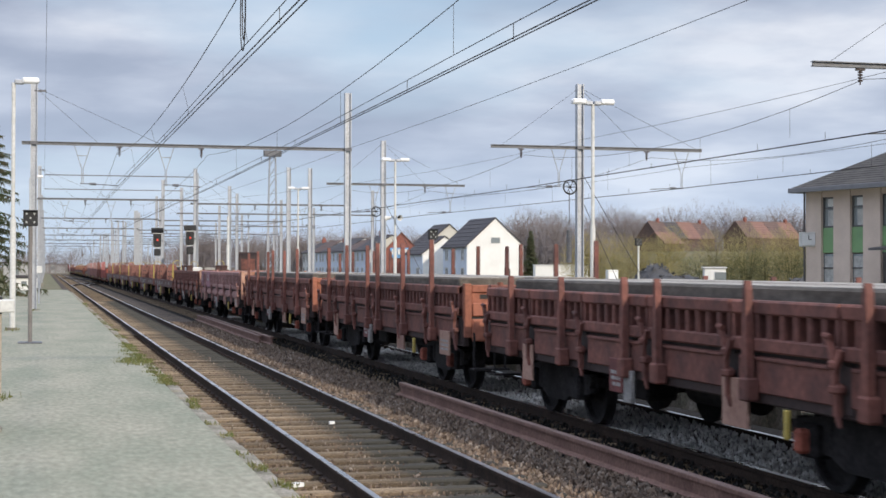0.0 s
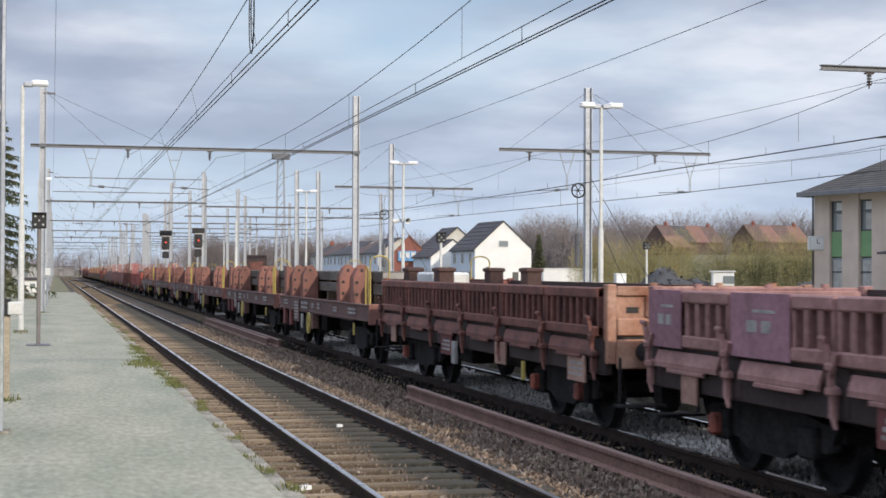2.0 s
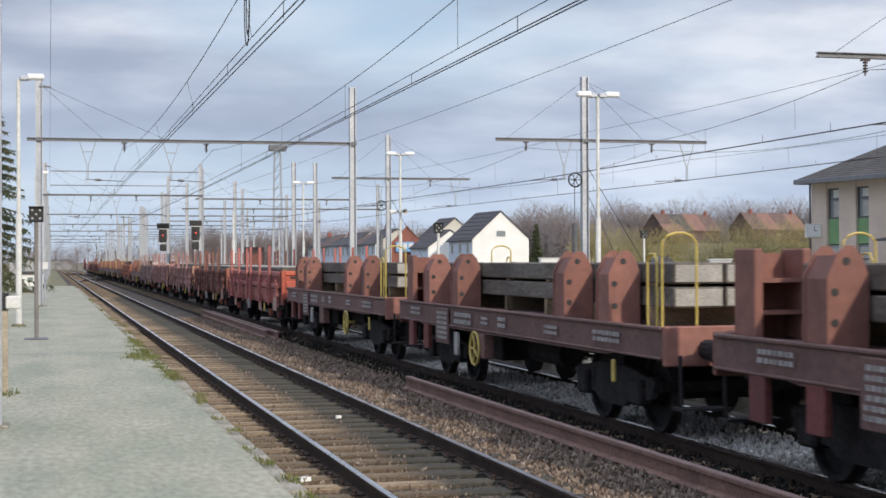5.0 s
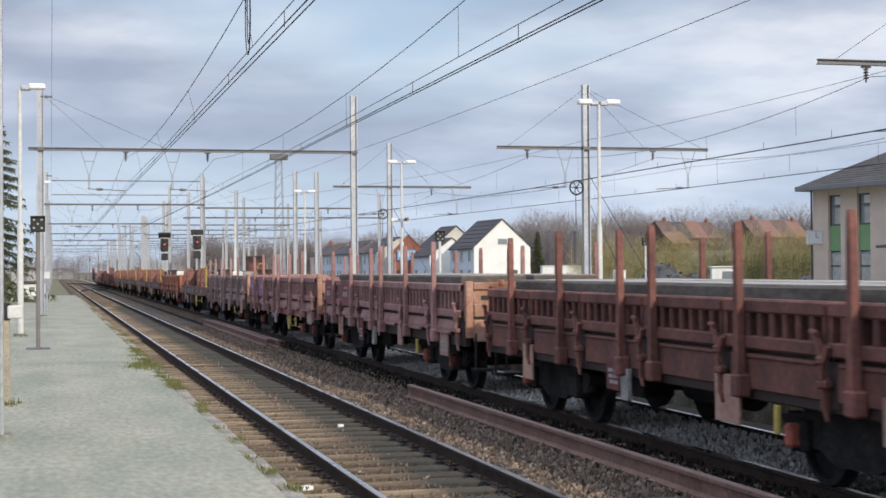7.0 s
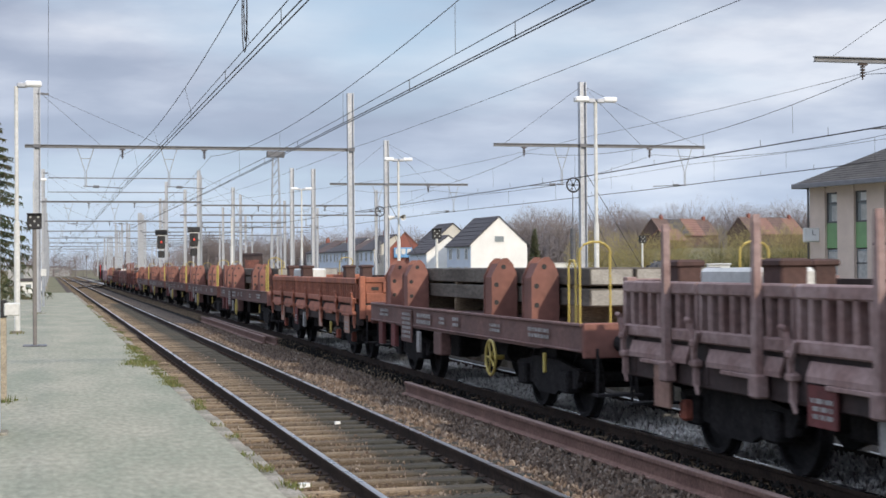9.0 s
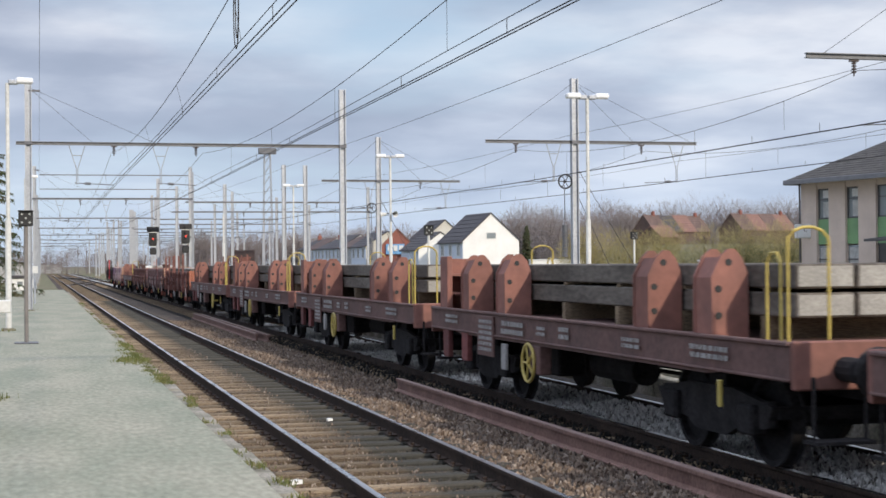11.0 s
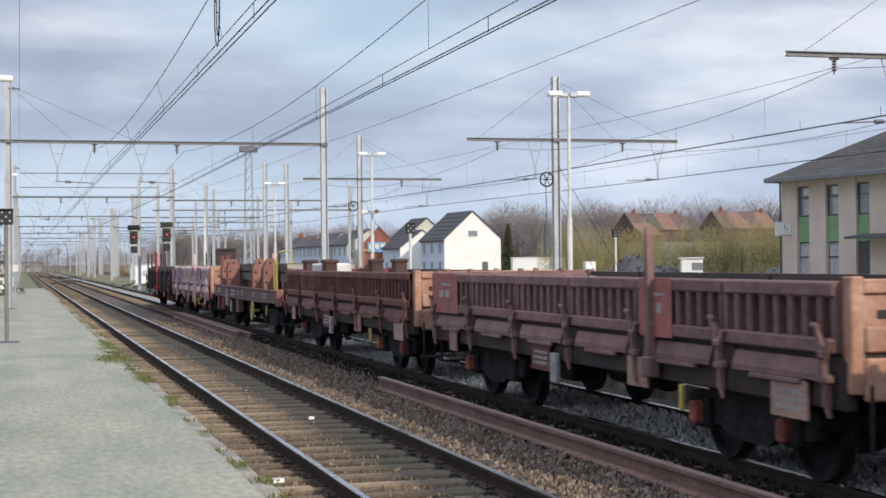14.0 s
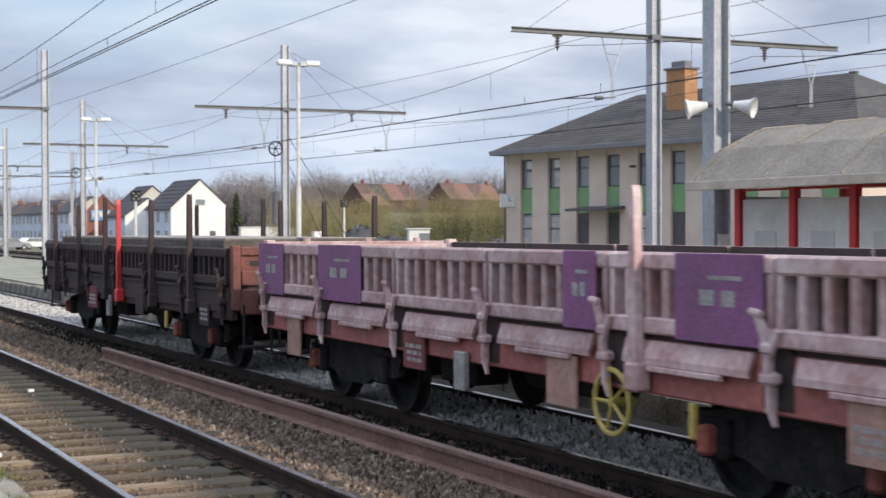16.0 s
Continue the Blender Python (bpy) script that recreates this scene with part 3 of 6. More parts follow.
def brake_wheel(parent, y):
    g = Geo().ring((-1.40, y, 0.66), 0, 0.25, 0.022)
    for i in range(5):
        a = 2 * math.pi * i / 5
        g.tube((-1.40, y, 0.66), (-1.40, y + 0.235 * math.cos(a), 0.66 + 0.235 * math.sin(a)), 0.016, 6)
    g.tube((-1.42, y, 0.66), (-1.2, y, 0.66), 0.035, 8)
    part("brake_wheel", g, YELLOW, parent, "yellow spoked hand-brake wheel")


def text_bars(parent, y, z, w, h, lines, x, seed=0):
    """Unreadable stencilled markings as bars."""
    r = random.Random(seed)
    g = Geo()
    for i in range(lines):
        zz = z - h * (i + 0.5) / lines
        t = h / lines * 0.30
        yy = y - w / 2
        while yy < y + w / 2 - 0.03:
            k = r.uniform(0.04, 0.13)
            g.box(x - 0.004, x, yy, min(yy + k, y + w / 2), zz - t, zz + t)
            yy += k + 0.035
    part("marking", g, WHITE_TEXT, parent, "white stencilled lettering")


def side_panel(w, top, ribs, lower, sign=-1):
    """One drop side: top rail, upright ribs before a recessed sheet painted dark as shade, middle rail and the board
    below it.
    """
    g = Geo()
    s = sign

    def bx(x0, x1, *rest, **kw):
        g.box(s * x0, s * x1, *rest, **kw)
    rb = 1.34 if lower else 1.36
    # slot 1: dark sheets that put shade into the gaps
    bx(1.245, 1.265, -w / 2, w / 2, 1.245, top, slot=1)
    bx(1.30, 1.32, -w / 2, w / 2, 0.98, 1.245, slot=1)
    bx(1.25, 1.38, -w / 2, -w / 2 + 0.06, rb - 0.1, top)
    bx(1.25, 1.38, w / 2 - 0.06, w / 2, rb - 0.1, top)
    bx(1.25, 1.40, -w / 2, w / 2, top - 0.13, top, c=0.018)
    bx(1.25, 1.405, -w / 2, w / 2, rb - 0.125, rb, c=0.016)
    n = max(2, int(w / ribs))
    for i in range(1, n):
        y = -w / 2 + w * i / n
        bx(1.255, 1.388, y - 0.041, y + 0.041, rb - 0.02, top - 0.11, c=0.016)
    if lower:
        # pressed flap that flares outwards
        k = w / 2 - 0.22
        g.prism([(s * 1.33, 1.165), (s * 1.37, 1.165), (s * 1.415, 1.04), (s * 1.415, 0.99), (s * 1.385, 0.99), (s * 1.385, 1.02)], 1, -k, k)
        bx(1.385, 1.43, -k + 0.3, k - 0.35, 0.94, 0.985, c=0.008)
    else:
        # flat lower board with a raised lip
        k = w / 2 - 0.12
        bx(1.32, 1.372, -k, k, 0.86, 1.195, c=0.012)
        bx(1.365, 1.395, -k + 0.04, k - 0.04, 1.155, 1.19, c=0.008)
    return g


def latch(parent, paint, y, sign):
    """Forked drop-side latch: slanting lever, catch and hanging hook."""
    s = sign
    x = s * 1.44
    g = Geo()
    g.prism([(y + 0.13, 1.43), (y + 0.09, 1.45), (y - 0.03, 1.22), (y - 0.03, 1.04), (y + 0.03, 1.04), (y + 0.03, 1.20)], 0, s * 1.41, s * 1.455)
    g.prism([(y - 0.13, 1.32), (y - 0.085, 1.34), (y + 0.02, 1.16), (y - 0.03, 1.13)], 0, s * 1.42, s * 1.455)
    g.box(s * 1.40, s * 1.475, y - 0.055, y + 0.055, 1.17, 1.25, 0.02)
    g.box(s * 1.37, s * 1.44, y - 0.03, y + 0.03, 0.78, 1.06, 0.012)
    g.box(s * 1.36, s * 1.46, y - 0.075, y + 0.075, 0.97, 1.05, 0.02)
    lt = part("latch", g, paint, parent)
    part("catch", Geo().tube((x, y + 0.06, 1.43), (x, y + 0.17, 1.445), 0.028, 8), paint, lt)
    part("hook", Geo().tube((s * 1.41, y - 0.01, 0.79), (s * 1.41, y - 0.05, 0.70), 0.028, 8, 0.02), paint, lt)


STAKE_AT = (-4.62, -2.52, -0.40, 0.54, 2.66, 4.75)


def low_side_wagon(name_label, paint, end_paint, sole_paint, top, posts, panels, load, boards, lower=True, board_mat=PURPLE, red_marker=False, wheel=False, plates=4):
    """Bogie wagon with drop sides. posts: heights of stakes; panels: how many drop sides; load: what lies on it."""
    t = thing("goods_wagon", name_label, "wagon", "wagons of the goods train")
    for e in (-1, 1):
        bogie(t, e * 3.95)
    buffers(t, end_paint)
    underframe(t, paint, SLEEPER)
    # end walls with pressed ribs and a cross beam
    for e in (-1, 1):
        g = Geo()
        y = e * BODY / 2
        g.box(-1.21, 1.21, y - e * 0.06, y, 0.92, top - 0.02, 0.012)
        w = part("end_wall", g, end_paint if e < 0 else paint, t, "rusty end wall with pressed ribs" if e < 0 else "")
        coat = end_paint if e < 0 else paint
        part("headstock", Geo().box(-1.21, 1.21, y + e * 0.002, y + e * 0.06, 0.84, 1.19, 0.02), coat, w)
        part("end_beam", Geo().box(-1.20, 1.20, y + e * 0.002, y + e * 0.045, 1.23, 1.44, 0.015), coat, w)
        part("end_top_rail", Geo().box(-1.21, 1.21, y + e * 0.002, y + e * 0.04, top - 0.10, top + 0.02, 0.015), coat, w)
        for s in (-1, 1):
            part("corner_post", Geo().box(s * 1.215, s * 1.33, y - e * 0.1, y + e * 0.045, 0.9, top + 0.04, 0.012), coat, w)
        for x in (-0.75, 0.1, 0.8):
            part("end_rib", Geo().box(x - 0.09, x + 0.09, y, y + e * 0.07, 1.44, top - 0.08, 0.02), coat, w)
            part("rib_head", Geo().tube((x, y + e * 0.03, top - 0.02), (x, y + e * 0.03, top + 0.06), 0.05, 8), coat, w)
        part("end_slot", Geo().box(-1.25, 1.25, y, y + e * 0.004, 1.19, 1.23), BLACK, w)
        part("end_lamp_plate", Geo().box(-0.42, -0.27, y + e * 0.05, y + e * 0.055, 1.47, 1.58), WHITE_TEXT, w, "small white plate")
        for x in (-1.0, 0.35):
            part("bolt_recess", Geo().box(x - 0.08, x + 0.08, y + e * 0.001, y + e * 0.006, 1.50, 1.57), BLACK, w)
    pw = (BODY - 0.2) / panels
    for s in (-1, 1):
        me = side_panel(pw - 0.05, top, 0.245, lower, s).mesh("drop_side", paint, SOOT_AND_GAP_SHADE)
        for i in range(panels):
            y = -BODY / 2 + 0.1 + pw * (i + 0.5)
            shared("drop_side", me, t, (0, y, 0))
        for y, bw in boards if s < 0 else ():
            bb = part("sign_panel", Geo().box(-1.416, -1.402, y - bw / 2, y + bw / 2, 1.20, top + 0.002, 0.003), board_mat, t, "flat painted panel with white marks")
            part("mark", Geo().box(-1.42, -1.4165, y - bw * 0.2, y - bw * 0.05, top - 0.36, top - 0.25), WHITE_TEXT, bb)
            part("mark", Geo().box(-1.42, -1.4165, y - bw * 0.27, y + bw * 0.1, top - 0.18, top - 0.15), WHITE_TEXT, bb)
            part("mark", Geo().box(-1.42, -1.4165, y + bw * 0.03, y + bw * 0.2, top - 0.36, top - 0.25), WHITE_TEXT, bb)
        solebar = Geo()
        solebar.box(s * 1.24, s * 1.34, -BODY / 2 + 0.02, BODY / 2 - 0.02, 0.76, 1.17, 0.015)
        part("solebar", solebar, sole_paint if sole_paint is REDDISH else DARK_SOLE, t)
        for i in range(panels + 1):
            yy = -BODY / 2 + 0.1 + pw * i + (0.12 if i == 0 else -0.12 if i == panels else 0)
            # dark plate painted in as the shade behind the latch
            part("latch_recess", Geo().box(s * 1.335, s * 1.352, yy - 0.16, yy + 0.16, 0.80, 1.20, 0.004), SOOT_AND_GAP_SHADE, t)
            latch(t, paint, yy, s)
    # stakes
    ph = len(posts)
    if ph:
        for s in (-1, 1):
            for i, h in enumerate(posts):
                if not h:
                    continue
                y = STAKE_AT[i]
                g = Geo()
                g.prism([(y - 0.055, 0.80), (y + 0.055, 0.80), (y + 0.05, 1.5), (y + 0.03, h - 0.08), (y + 0.012, h), (y - 0.012, h), (y - 0.03, h - 0.08), (y - 0.05, 1.5)], 0, s * 1.41, s * 1.48)
                g.box(s * 1.36, s * 1.50, y - 0.09, y + 0.09, 0.78, 1.0, 0.02)
                marked = red_marker and s < 0 and i == 2
                part("stake", g, RED if marked else paint, t, "bright red stake" if marked else "")
    # plates and boxes under the sole bar
    r = random.Random(int(top * 100) + panels + plates)
    plate_paint = SOOT_AND_GAP_SHADE if sole_paint is SOOT_AND_GAP_SHADE else PLATE
    for i in range(plates):
        y = -BODY / 2 + 1.3 + i * (BODY - 3.0) / max(1, plates - 1) + r.uniform(-0.5, 0.5)
        w = r.uniform(0.18, 0.36)
        low = r.uniform(0.46, 0.66)
        p = part("label_plate", Geo().box(-1.40, -1.37, y - w, y + w, low, 0.97, 0.006), SOLE if i == 2 else plate_paint, t)
        if i % 2 == 0:
            text_bars(p, y, low + 0.26, w * 1.5, 0.20, 3, -1.40, i)
    g = Geo()
    g.box(-1.42, -1.36, 0.4, 0.62, 0.5, 0.86, 0.01)
    part("brake_plate", g, WHITE_TEXT, t, "small pale brake changeover plate")
    g = Geo()
    g.box(-1.42, -1.37, -3.22, -3.16, 0.5, 0.76, 0.01)
    part("brake_lever", g, YELLOW, t, "yellow brake lever")
    for y in (-4.85, -3.05, 4.85):
        part("axle_box", Geo().box(-1.24, -1.10, y - 0.065, y + 0.065, 0.36, 0.58, 0.03), AXLE_RED, t, "orange-red axle box")
    if wheel:
        brake_wheel(t, -2.12)
    # what lies inside
    if load == "ballast":
        g = Geo()
        n, m = 6, 30
        vs = [(-1.28 + 2.56 * i / n, -BODY / 2 + 0.1 + (BODY - 0.2) * j / m, top - 0.10 + 0.10 * noise.noise((i * 0.8, j * 0.7, top)) - 0.06 * abs(i - 3) / 3) for j in range(m + 1) for i in range(n + 1)]
        g.add(vs, [(j * (n + 1) + i, j * (n + 1) + i + 1, (j + 1) * (n + 1) + i + 1, (j + 1) * (n + 1) + i) for j in range(m) for i in range(n)])
        part("load", g, BEAM_END, t, "pale dusty load")
    elif load == "slabs":
        for x in (-0.62, 0.62):
            sl = part("slab", Geo().box(x - 0.56, x + 0.56, -5.4, 5.4, 1.24, top + 0.12, 0.02), TIMBER, t, "dark concrete slab")
            part("slab_top", Geo().box(x - 0.53, x + 0.53, -5.37, 5.37, top + 0.121, top + 0.132), SLAB_TOP, sl, "pale top face")
    elif load == "crates":
        for y in (3.2, 5.6):
            for x in (-0.88, 0.75):
                c = part("steel_frame", Geo().box(x - 0.14, x + 0.14, y - 0.2, y + 0.2, 1.24, 2.05, 0.02), CRATE, t, "dark brown steel frame")
                part("frame_rim", Geo().box(x - 0.17, x + 0.17, y - 0.23, y + 0.23, 1.97, 2.04, 0.015), CRATE, c)
        part("load_cover", Geo().box(-0.95, -0.25, 3.75, 5.0, 1.24, 1.96, 0.04), LAMP_WHITE, t, "white wrapped load")
    return t


HOLE = Geo().tube((0, -0.006, 0), (0, 0.01, 0), 0.036, 12).mesh("bolt_hole", BLACK)


def flat_wagon(name_label, frame_paint, bracket_ys, hoops, ends, frames):
    """Bogie flat wagon with tall brackets that hold stacked long beams."""
    t = thing("flat_wagon", name_label, "wagon", "wagons of the goods train")
    for e in (-1, 1):
        bogie(t, e * 3.95)
    buffers(t, frame_paint)
    underframe(t, frame_paint, frame_paint)
    for s in (-1, 1):
        g = Geo()
        g.prism([(-BODY / 2, 1.27), (BODY / 2, 1.27), (BODY / 2, 0.94), (4.9, 0.94), (4.5, 0.90), (-4.5, 0.90), (-4.9, 0.94), (-BODY / 2, 0.94)], 0, s * 1.30, s * 1.36)
        g.box(s * 1.30, s * 1.39, -BODY / 2, BODY / 2, 1.24, 1.28, 0.01)
        g.box(s * 1.30, s * 1.39, -BODY / 2, BODY / 2, 0.93, 0.96, 0.01)
        part("solebar", g, frame_paint, t)
    for e in (-1, 1):
        g = Geo().box(-1.36, 1.36, e * BODY / 2, e * (BODY / 2 + 0.08), 0.86, 1.29, 0.015)
        part("headstock", g, BRACKET, t)
    # brackets: paired plates with pointed heads, tied by a web
    for y in bracket_ys:
        for s in (-1, 1):
            g = Geo()
            shape = [(s * 0.96, 1.24), (s * 1.35, 1.24), (s * 1.35, 1.84), (s * 1.25, 2.04), (s * 1.17, 2.11), (s * 1.10, 2.11), (s * 1.02, 2.02), (s * 0.96, 1.86)]
            if s > 0:
                shape = [(x, min(z, 1.93)) for x, z in shape[:3]] + [(0.96, 1.84)]
            g.prism(shape, 1, y - 0.22, y - 0.185)
            g.prism(shape, 1, y + 0.185, y + 0.22)
            g.box(s * 0.95, s * 0.99, y - 0.19, y + 0.19, 1.24, 1.84)
            g.box(s * 1.315, s * 1.335, y - 0.187, y + 0.187, 1.24, 1.83 if s < 0 else 1.80)
            if s < 0:
                g.prism([(-1.33, 1.83), (-1.235, 2.03), (-1.215, 2.02), (-1.31, 1.82)], 1, y - 0.187, y + 0.187)
            b = part("bracket", g, BRACKET, t, "oxide-red bracket with bolt holes")
            for hx, z in ((1.28, 1.46), (1.28, 1.72), (1.17, 1.98)) if s < 0 else ((1.28, 1.46), (1.28, 1.70)):
                shared("bolt_hole", HOLE, b, (s * hx, y - 0.22, z))
    # stacked load
    lo, hi = -BODY / 2 + ends[0], BODY / 2 - ends[1]
    for k, (z0, z1) in enumerate(((1.46, 1.69), (1.73, 1.96))):
        for j, (x0, x1) in enumerate(((-0.92, -0.32), (-0.29, 0.29), (0.32, 0.92))):
            g = Geo().box(x0, x1, lo, hi, z0, z1, 0.015)
            b = part("beam", g, TIMBER, t, "long dark concrete beam")
            cap = Geo().box(x0 + 0.02, x1 - 0.02, lo - 0.006, lo - 0.001, z0 + 0.02, z1 - 0.02)
            part("beam_end", cap, BEAM_END, b)
    for y in np.linspace(lo + 0.6, hi - 0.6, 6):
        part("batten", Geo().box(-0.95, 0.95, y - 0.06, y + 0.06, 1.24, 1.46), SLEEPER, t, "wooden batten")
        part("batten", Geo().box(-0.93, 0.93, y - 0.05, y + 0.05, 1.69, 1.73), SLEEPER, t, "wooden batten")
    # end frames
    for y in frames:
        for s in (-1, 1):
            g = Geo()
            for x in (0.75, 1.25):
                g.box(s * (x - 0.045), s * (x + 0.045), y - 0.22, y + 0.22, 1.24, 2.10 if s < 0 else 1.9, 0.012)
            g.box(s * 0.75, s * 1.25, y + 0.17, y + 0.2, 1.24, 2.06 if s < 0 else 1.86)
            for z in (1.5, 1.8):
                g.box(s * 0.75, s * 1.25, y - 0.2, y + 0.2, z - 0.02, z + 0.02)
            part("end_frame", g, BRACKET, t, "red steel end frame with shelves")
    # yellow hand hoops
    for y in hoops:
        for s in (-1, 1):
            g = Geo()
            x, w = s * 1.08, 0.20
            arc = [(x - w, y, 1.2), (x - w, y, 2.16)] + [(x - w * math.cos(a), y, 2.16 + 0.13 * math.sin(a)) for a in np.linspace(0.3, math.pi - 0.3, 6)] + [(x + w, y, 2.16), (x + w, y, 1.2)]
            g.path(arc, 0.015, 8)
            h = part("hand_hoop", g, YELLOW, t, "yellow tubular hand hoop")
            part("hoop_foot", Geo().box(x - w - 0.05, x - w + 0.05, y - 0.05, y + 0.05, 1.17, 1.26), WHITE_TEXT, h)
            g = Geo()
            arc = [(s * 1.30, y + 0.1, 1.25), (s * 1.30, y + 0.1, 1.98), (s * 1.30, y + 0.16, 2.06), (s * 1.30, y + 0.30, 2.06), (s * 1.30, y + 0.36, 1.98), (s * 1.30, y + 0.36, 1.25)]
            g.path(arc, 0.014, 8)
            part("hand_hoop", g, YELLOW, t, "yellow tubular hand hoop")
    for i, (y, w, h, z) in enumerate(((-4.6, 0.9, 0.16, 1.19), (-2.6, 0.5, 0.14, 1.17), (-0.4, 0.35, 0.18, 1.2), (1.75, 1.0, 0.22, 1.2), (4.9, 0.7, 0.16, 1.2), (0.5, 0.35, 0.14, 1.17))):
        text_bars(t, y, z, w, h, 2, -1.395, i + 3)
    g = Geo().box(-1.40, -1.37, 2.62, 3.42, 0.64, 1.22, 0.008)
    p = part("label_plate", g, frame_paint, t)
    text_bars(p, 3.02, 1.18, 0.66, 0.48, 6, -1.402, 9)
    part("side_box", Geo().box(-1.38, -1.2, 0.6, 1.1, 0.52, 0.9, 0.02), FLAT_BROWN, t)
    part("brake_plate", Geo().box(-1.41, -1.36, 2.0, 2.2, 0.5, 0.86, 0.01), WHITE_TEXT, t, "small pale brake plate")
    part("brake_lever", Geo().box(-1.41, -1.37, -4.9, -4.84, 0.6, 0.86, 0.01), YELLOW, t, "yellow brake lever")
    for y in (4.2, 5.3):
        part("step_plate", Geo().box(-1.38, -1.30, y - 0.16, y + 0.16, 0.5, 0.95, 0.01), SOLE, t)
    brake_wheel(t, 1.0 if frames else -2.4)
    return t


TALL = (2.45, 2.42, 2.45, 2.42, 2.45, 2.42)
SHORT = (1.88, 1.88, 1.88, 1.89, 1.88, 1.88)
ONE = (0, 2.32, 0, 0, 0, 0)
PROTO = {
    "stake_short": low_side_wagon("oxide-brown drop-side wagon with short stakes", BROWN, ORANGE, BROWN, 1.70, SHORT, 6, "slabs", (), False),
    "stake_brown": low_side_wagon("oxide-brown drop-side wagon with tall stakes", BROWN, ORANGE, BROWN, 1.70, TALL, 6, "slabs", (), False),
    "stake_red": low_side_wagon("bright oxide-red drop-side wagon with tall stakes", REDDISH, RED_END, REDDISH, 1.70, TALL, 6, "slabs", (), False),
    "stake_mauve": low_side_wagon("faded brown drop-side wagon with tall stakes", MAUVE, RUSTY_END, MAUVE, 1.76, TALL, 6, "slabs", ((5.55, 0.9), (3.5, 1.1)), board_mat=DARK_PANEL),
    "rib_mauve": low_side_wagon("faded mauve ribbed drop-side wagon with ballast dust", MAUVE, RUSTY_END, MAUVE, 1.80, (), 6, "ballast", ((5.6, 0.85), (3.4, 1.2)), board_mat=FADED_PANEL),
    "rib_violet": low_side_wagon("faded mauve drop-side wagon with purple panels and red sole bar", MAUVE, RUSTY_END, REDDISH, 1.80, TALL, 6, "ballast", ((5.6, 1.0), (3.3, 1.3)), wheel=True),
    "rib_red": low_side_wagon("dusky mauve drop-side wagon with a dark red panel", DUSKY, RUSTY_END, DUSKY, 1.80, ONE, 6, "ballast", ((5.4, 1.4), (-2.6, 0.8)), board_mat=REDDISH),
    "rib_brown": low_side_wagon("oxide-brown ribbed drop-side wagon with steel frames", BROWN, RUSTY_END, BROWN, 1.80, (), 6, "crates", ()),
    "rib_orange": low_side_wagon("orange-rust ribbed drop-side wagon, empty", ORANGE, ORANGE, BROWN, 1.76, (), 6, "crates", ()),
    "rib_pink": low_side_wagon("faded rose-brown ribbed drop-side wagon with tall stakes", ROSE, RUSTY_END, ROSE, 1.82, TALL, 6, "crates", (), plates=4),
    "rib_purple": low_side_wagon("faded pink drop-side wagon with purple panels", PINK, RUSTY_END, REDDISH, 1.82, ONE, 6, "ballast", ((5.75, 0.9), (3.5, 1.25), (-1.65, 0.5), (-3.5, 1.02)), wheel=True),
    "flat": flat_wagon("brown flat wagon carrying stacked concrete beams", FLAT_BROWN, (-4.0, -2.1, 3.3, 4.7), (-5.95,), (0.9, 0.4), ()),
    "flat_framed": flat_wagon("brown flat wagon with red end frames and concrete beams", FLAT_BROWN, (-4.4, -2.8, 2.4, 4.25), (-6.05,), (0.7, 0.95), (5.72,)),
    "tail": low_side_wagon("soot-black drop-side wagon at the train's tail with a red stake", SOOT_AND_GAP_SHADE, BROWN, SOOT_AND_GAP_SHADE, 1.74, (2.5, 2.45, 2.5, 2.55, 2.45, 2.5), 6, "slabs", (), False, red_marker=True),
}
ORDER = ["stake_brown"] * 2 + ["stake_short"] + ["stake_brown"] * 2 + ["rib_mauve", "rib_brown"] + ["flat_framed"] * 5 + ["flat",
         "stake_red", "stake_brown", "stake_mauve", "rib_violet", "rib_pink", "flat", "rib_orange"] + ["flat_framed"] * 4 + ["flat",
         "stake_brown", "rib_red", "rib_brown", "flat", "rib_purple", "tail"]
# each wagon's leading end at the start
PITCH = 13.8
LEAD = [22.85 + PITCH * (i - 3) + (0.45 if i > 28 else 0.25 if i == 28 else 0) for i in range(len(ORDER))]
TRAIN = []
used = set()
for kind, lead in zip(ORDER, LEAD):
    src = PROTO[kind]
    if kind in used:
        w = copy_thing(src, pose(XB, lead + BODY / 2, 0))
    else:
        used.add(kind)
        w = src
        w.location = (XB, lead + BODY / 2, 0)
    TRAIN.append((w, lead + BODY / 2))


def gone(t):
    """How far the train has come by then: it slows a little."""
    return 23.68 * t - 0.0105 * t * t


def motions():
    ts = [0, 0.1, 0.5] + list(range(1, 16)) + [15.5, 15.9, 16]
    for w, y in TRAIN:
        walk(w, [(t, pose(XB, y - gone(t), 0)) for t in ts])


# ---- overhead line ----
BEAM_Z = 7.15
MAST_TOP = 9.65


def h_section(g, x, y, z0, z1, w=0.28):
    """Upright wide-flange column: two flanges facing along the track and a web."""
    h, f, b = w / 2, w / 2 - 0.035, 0.02
    g.prism([(x + u, y + v) for u, v in ((-h, -h), (-f, -h), (-f, -b), (f, -b), (f, -h), (h, -h), (h, h), (f, h), (f, b), (-f, b), (-f, h), (-h, h))], 2, z0, z1)


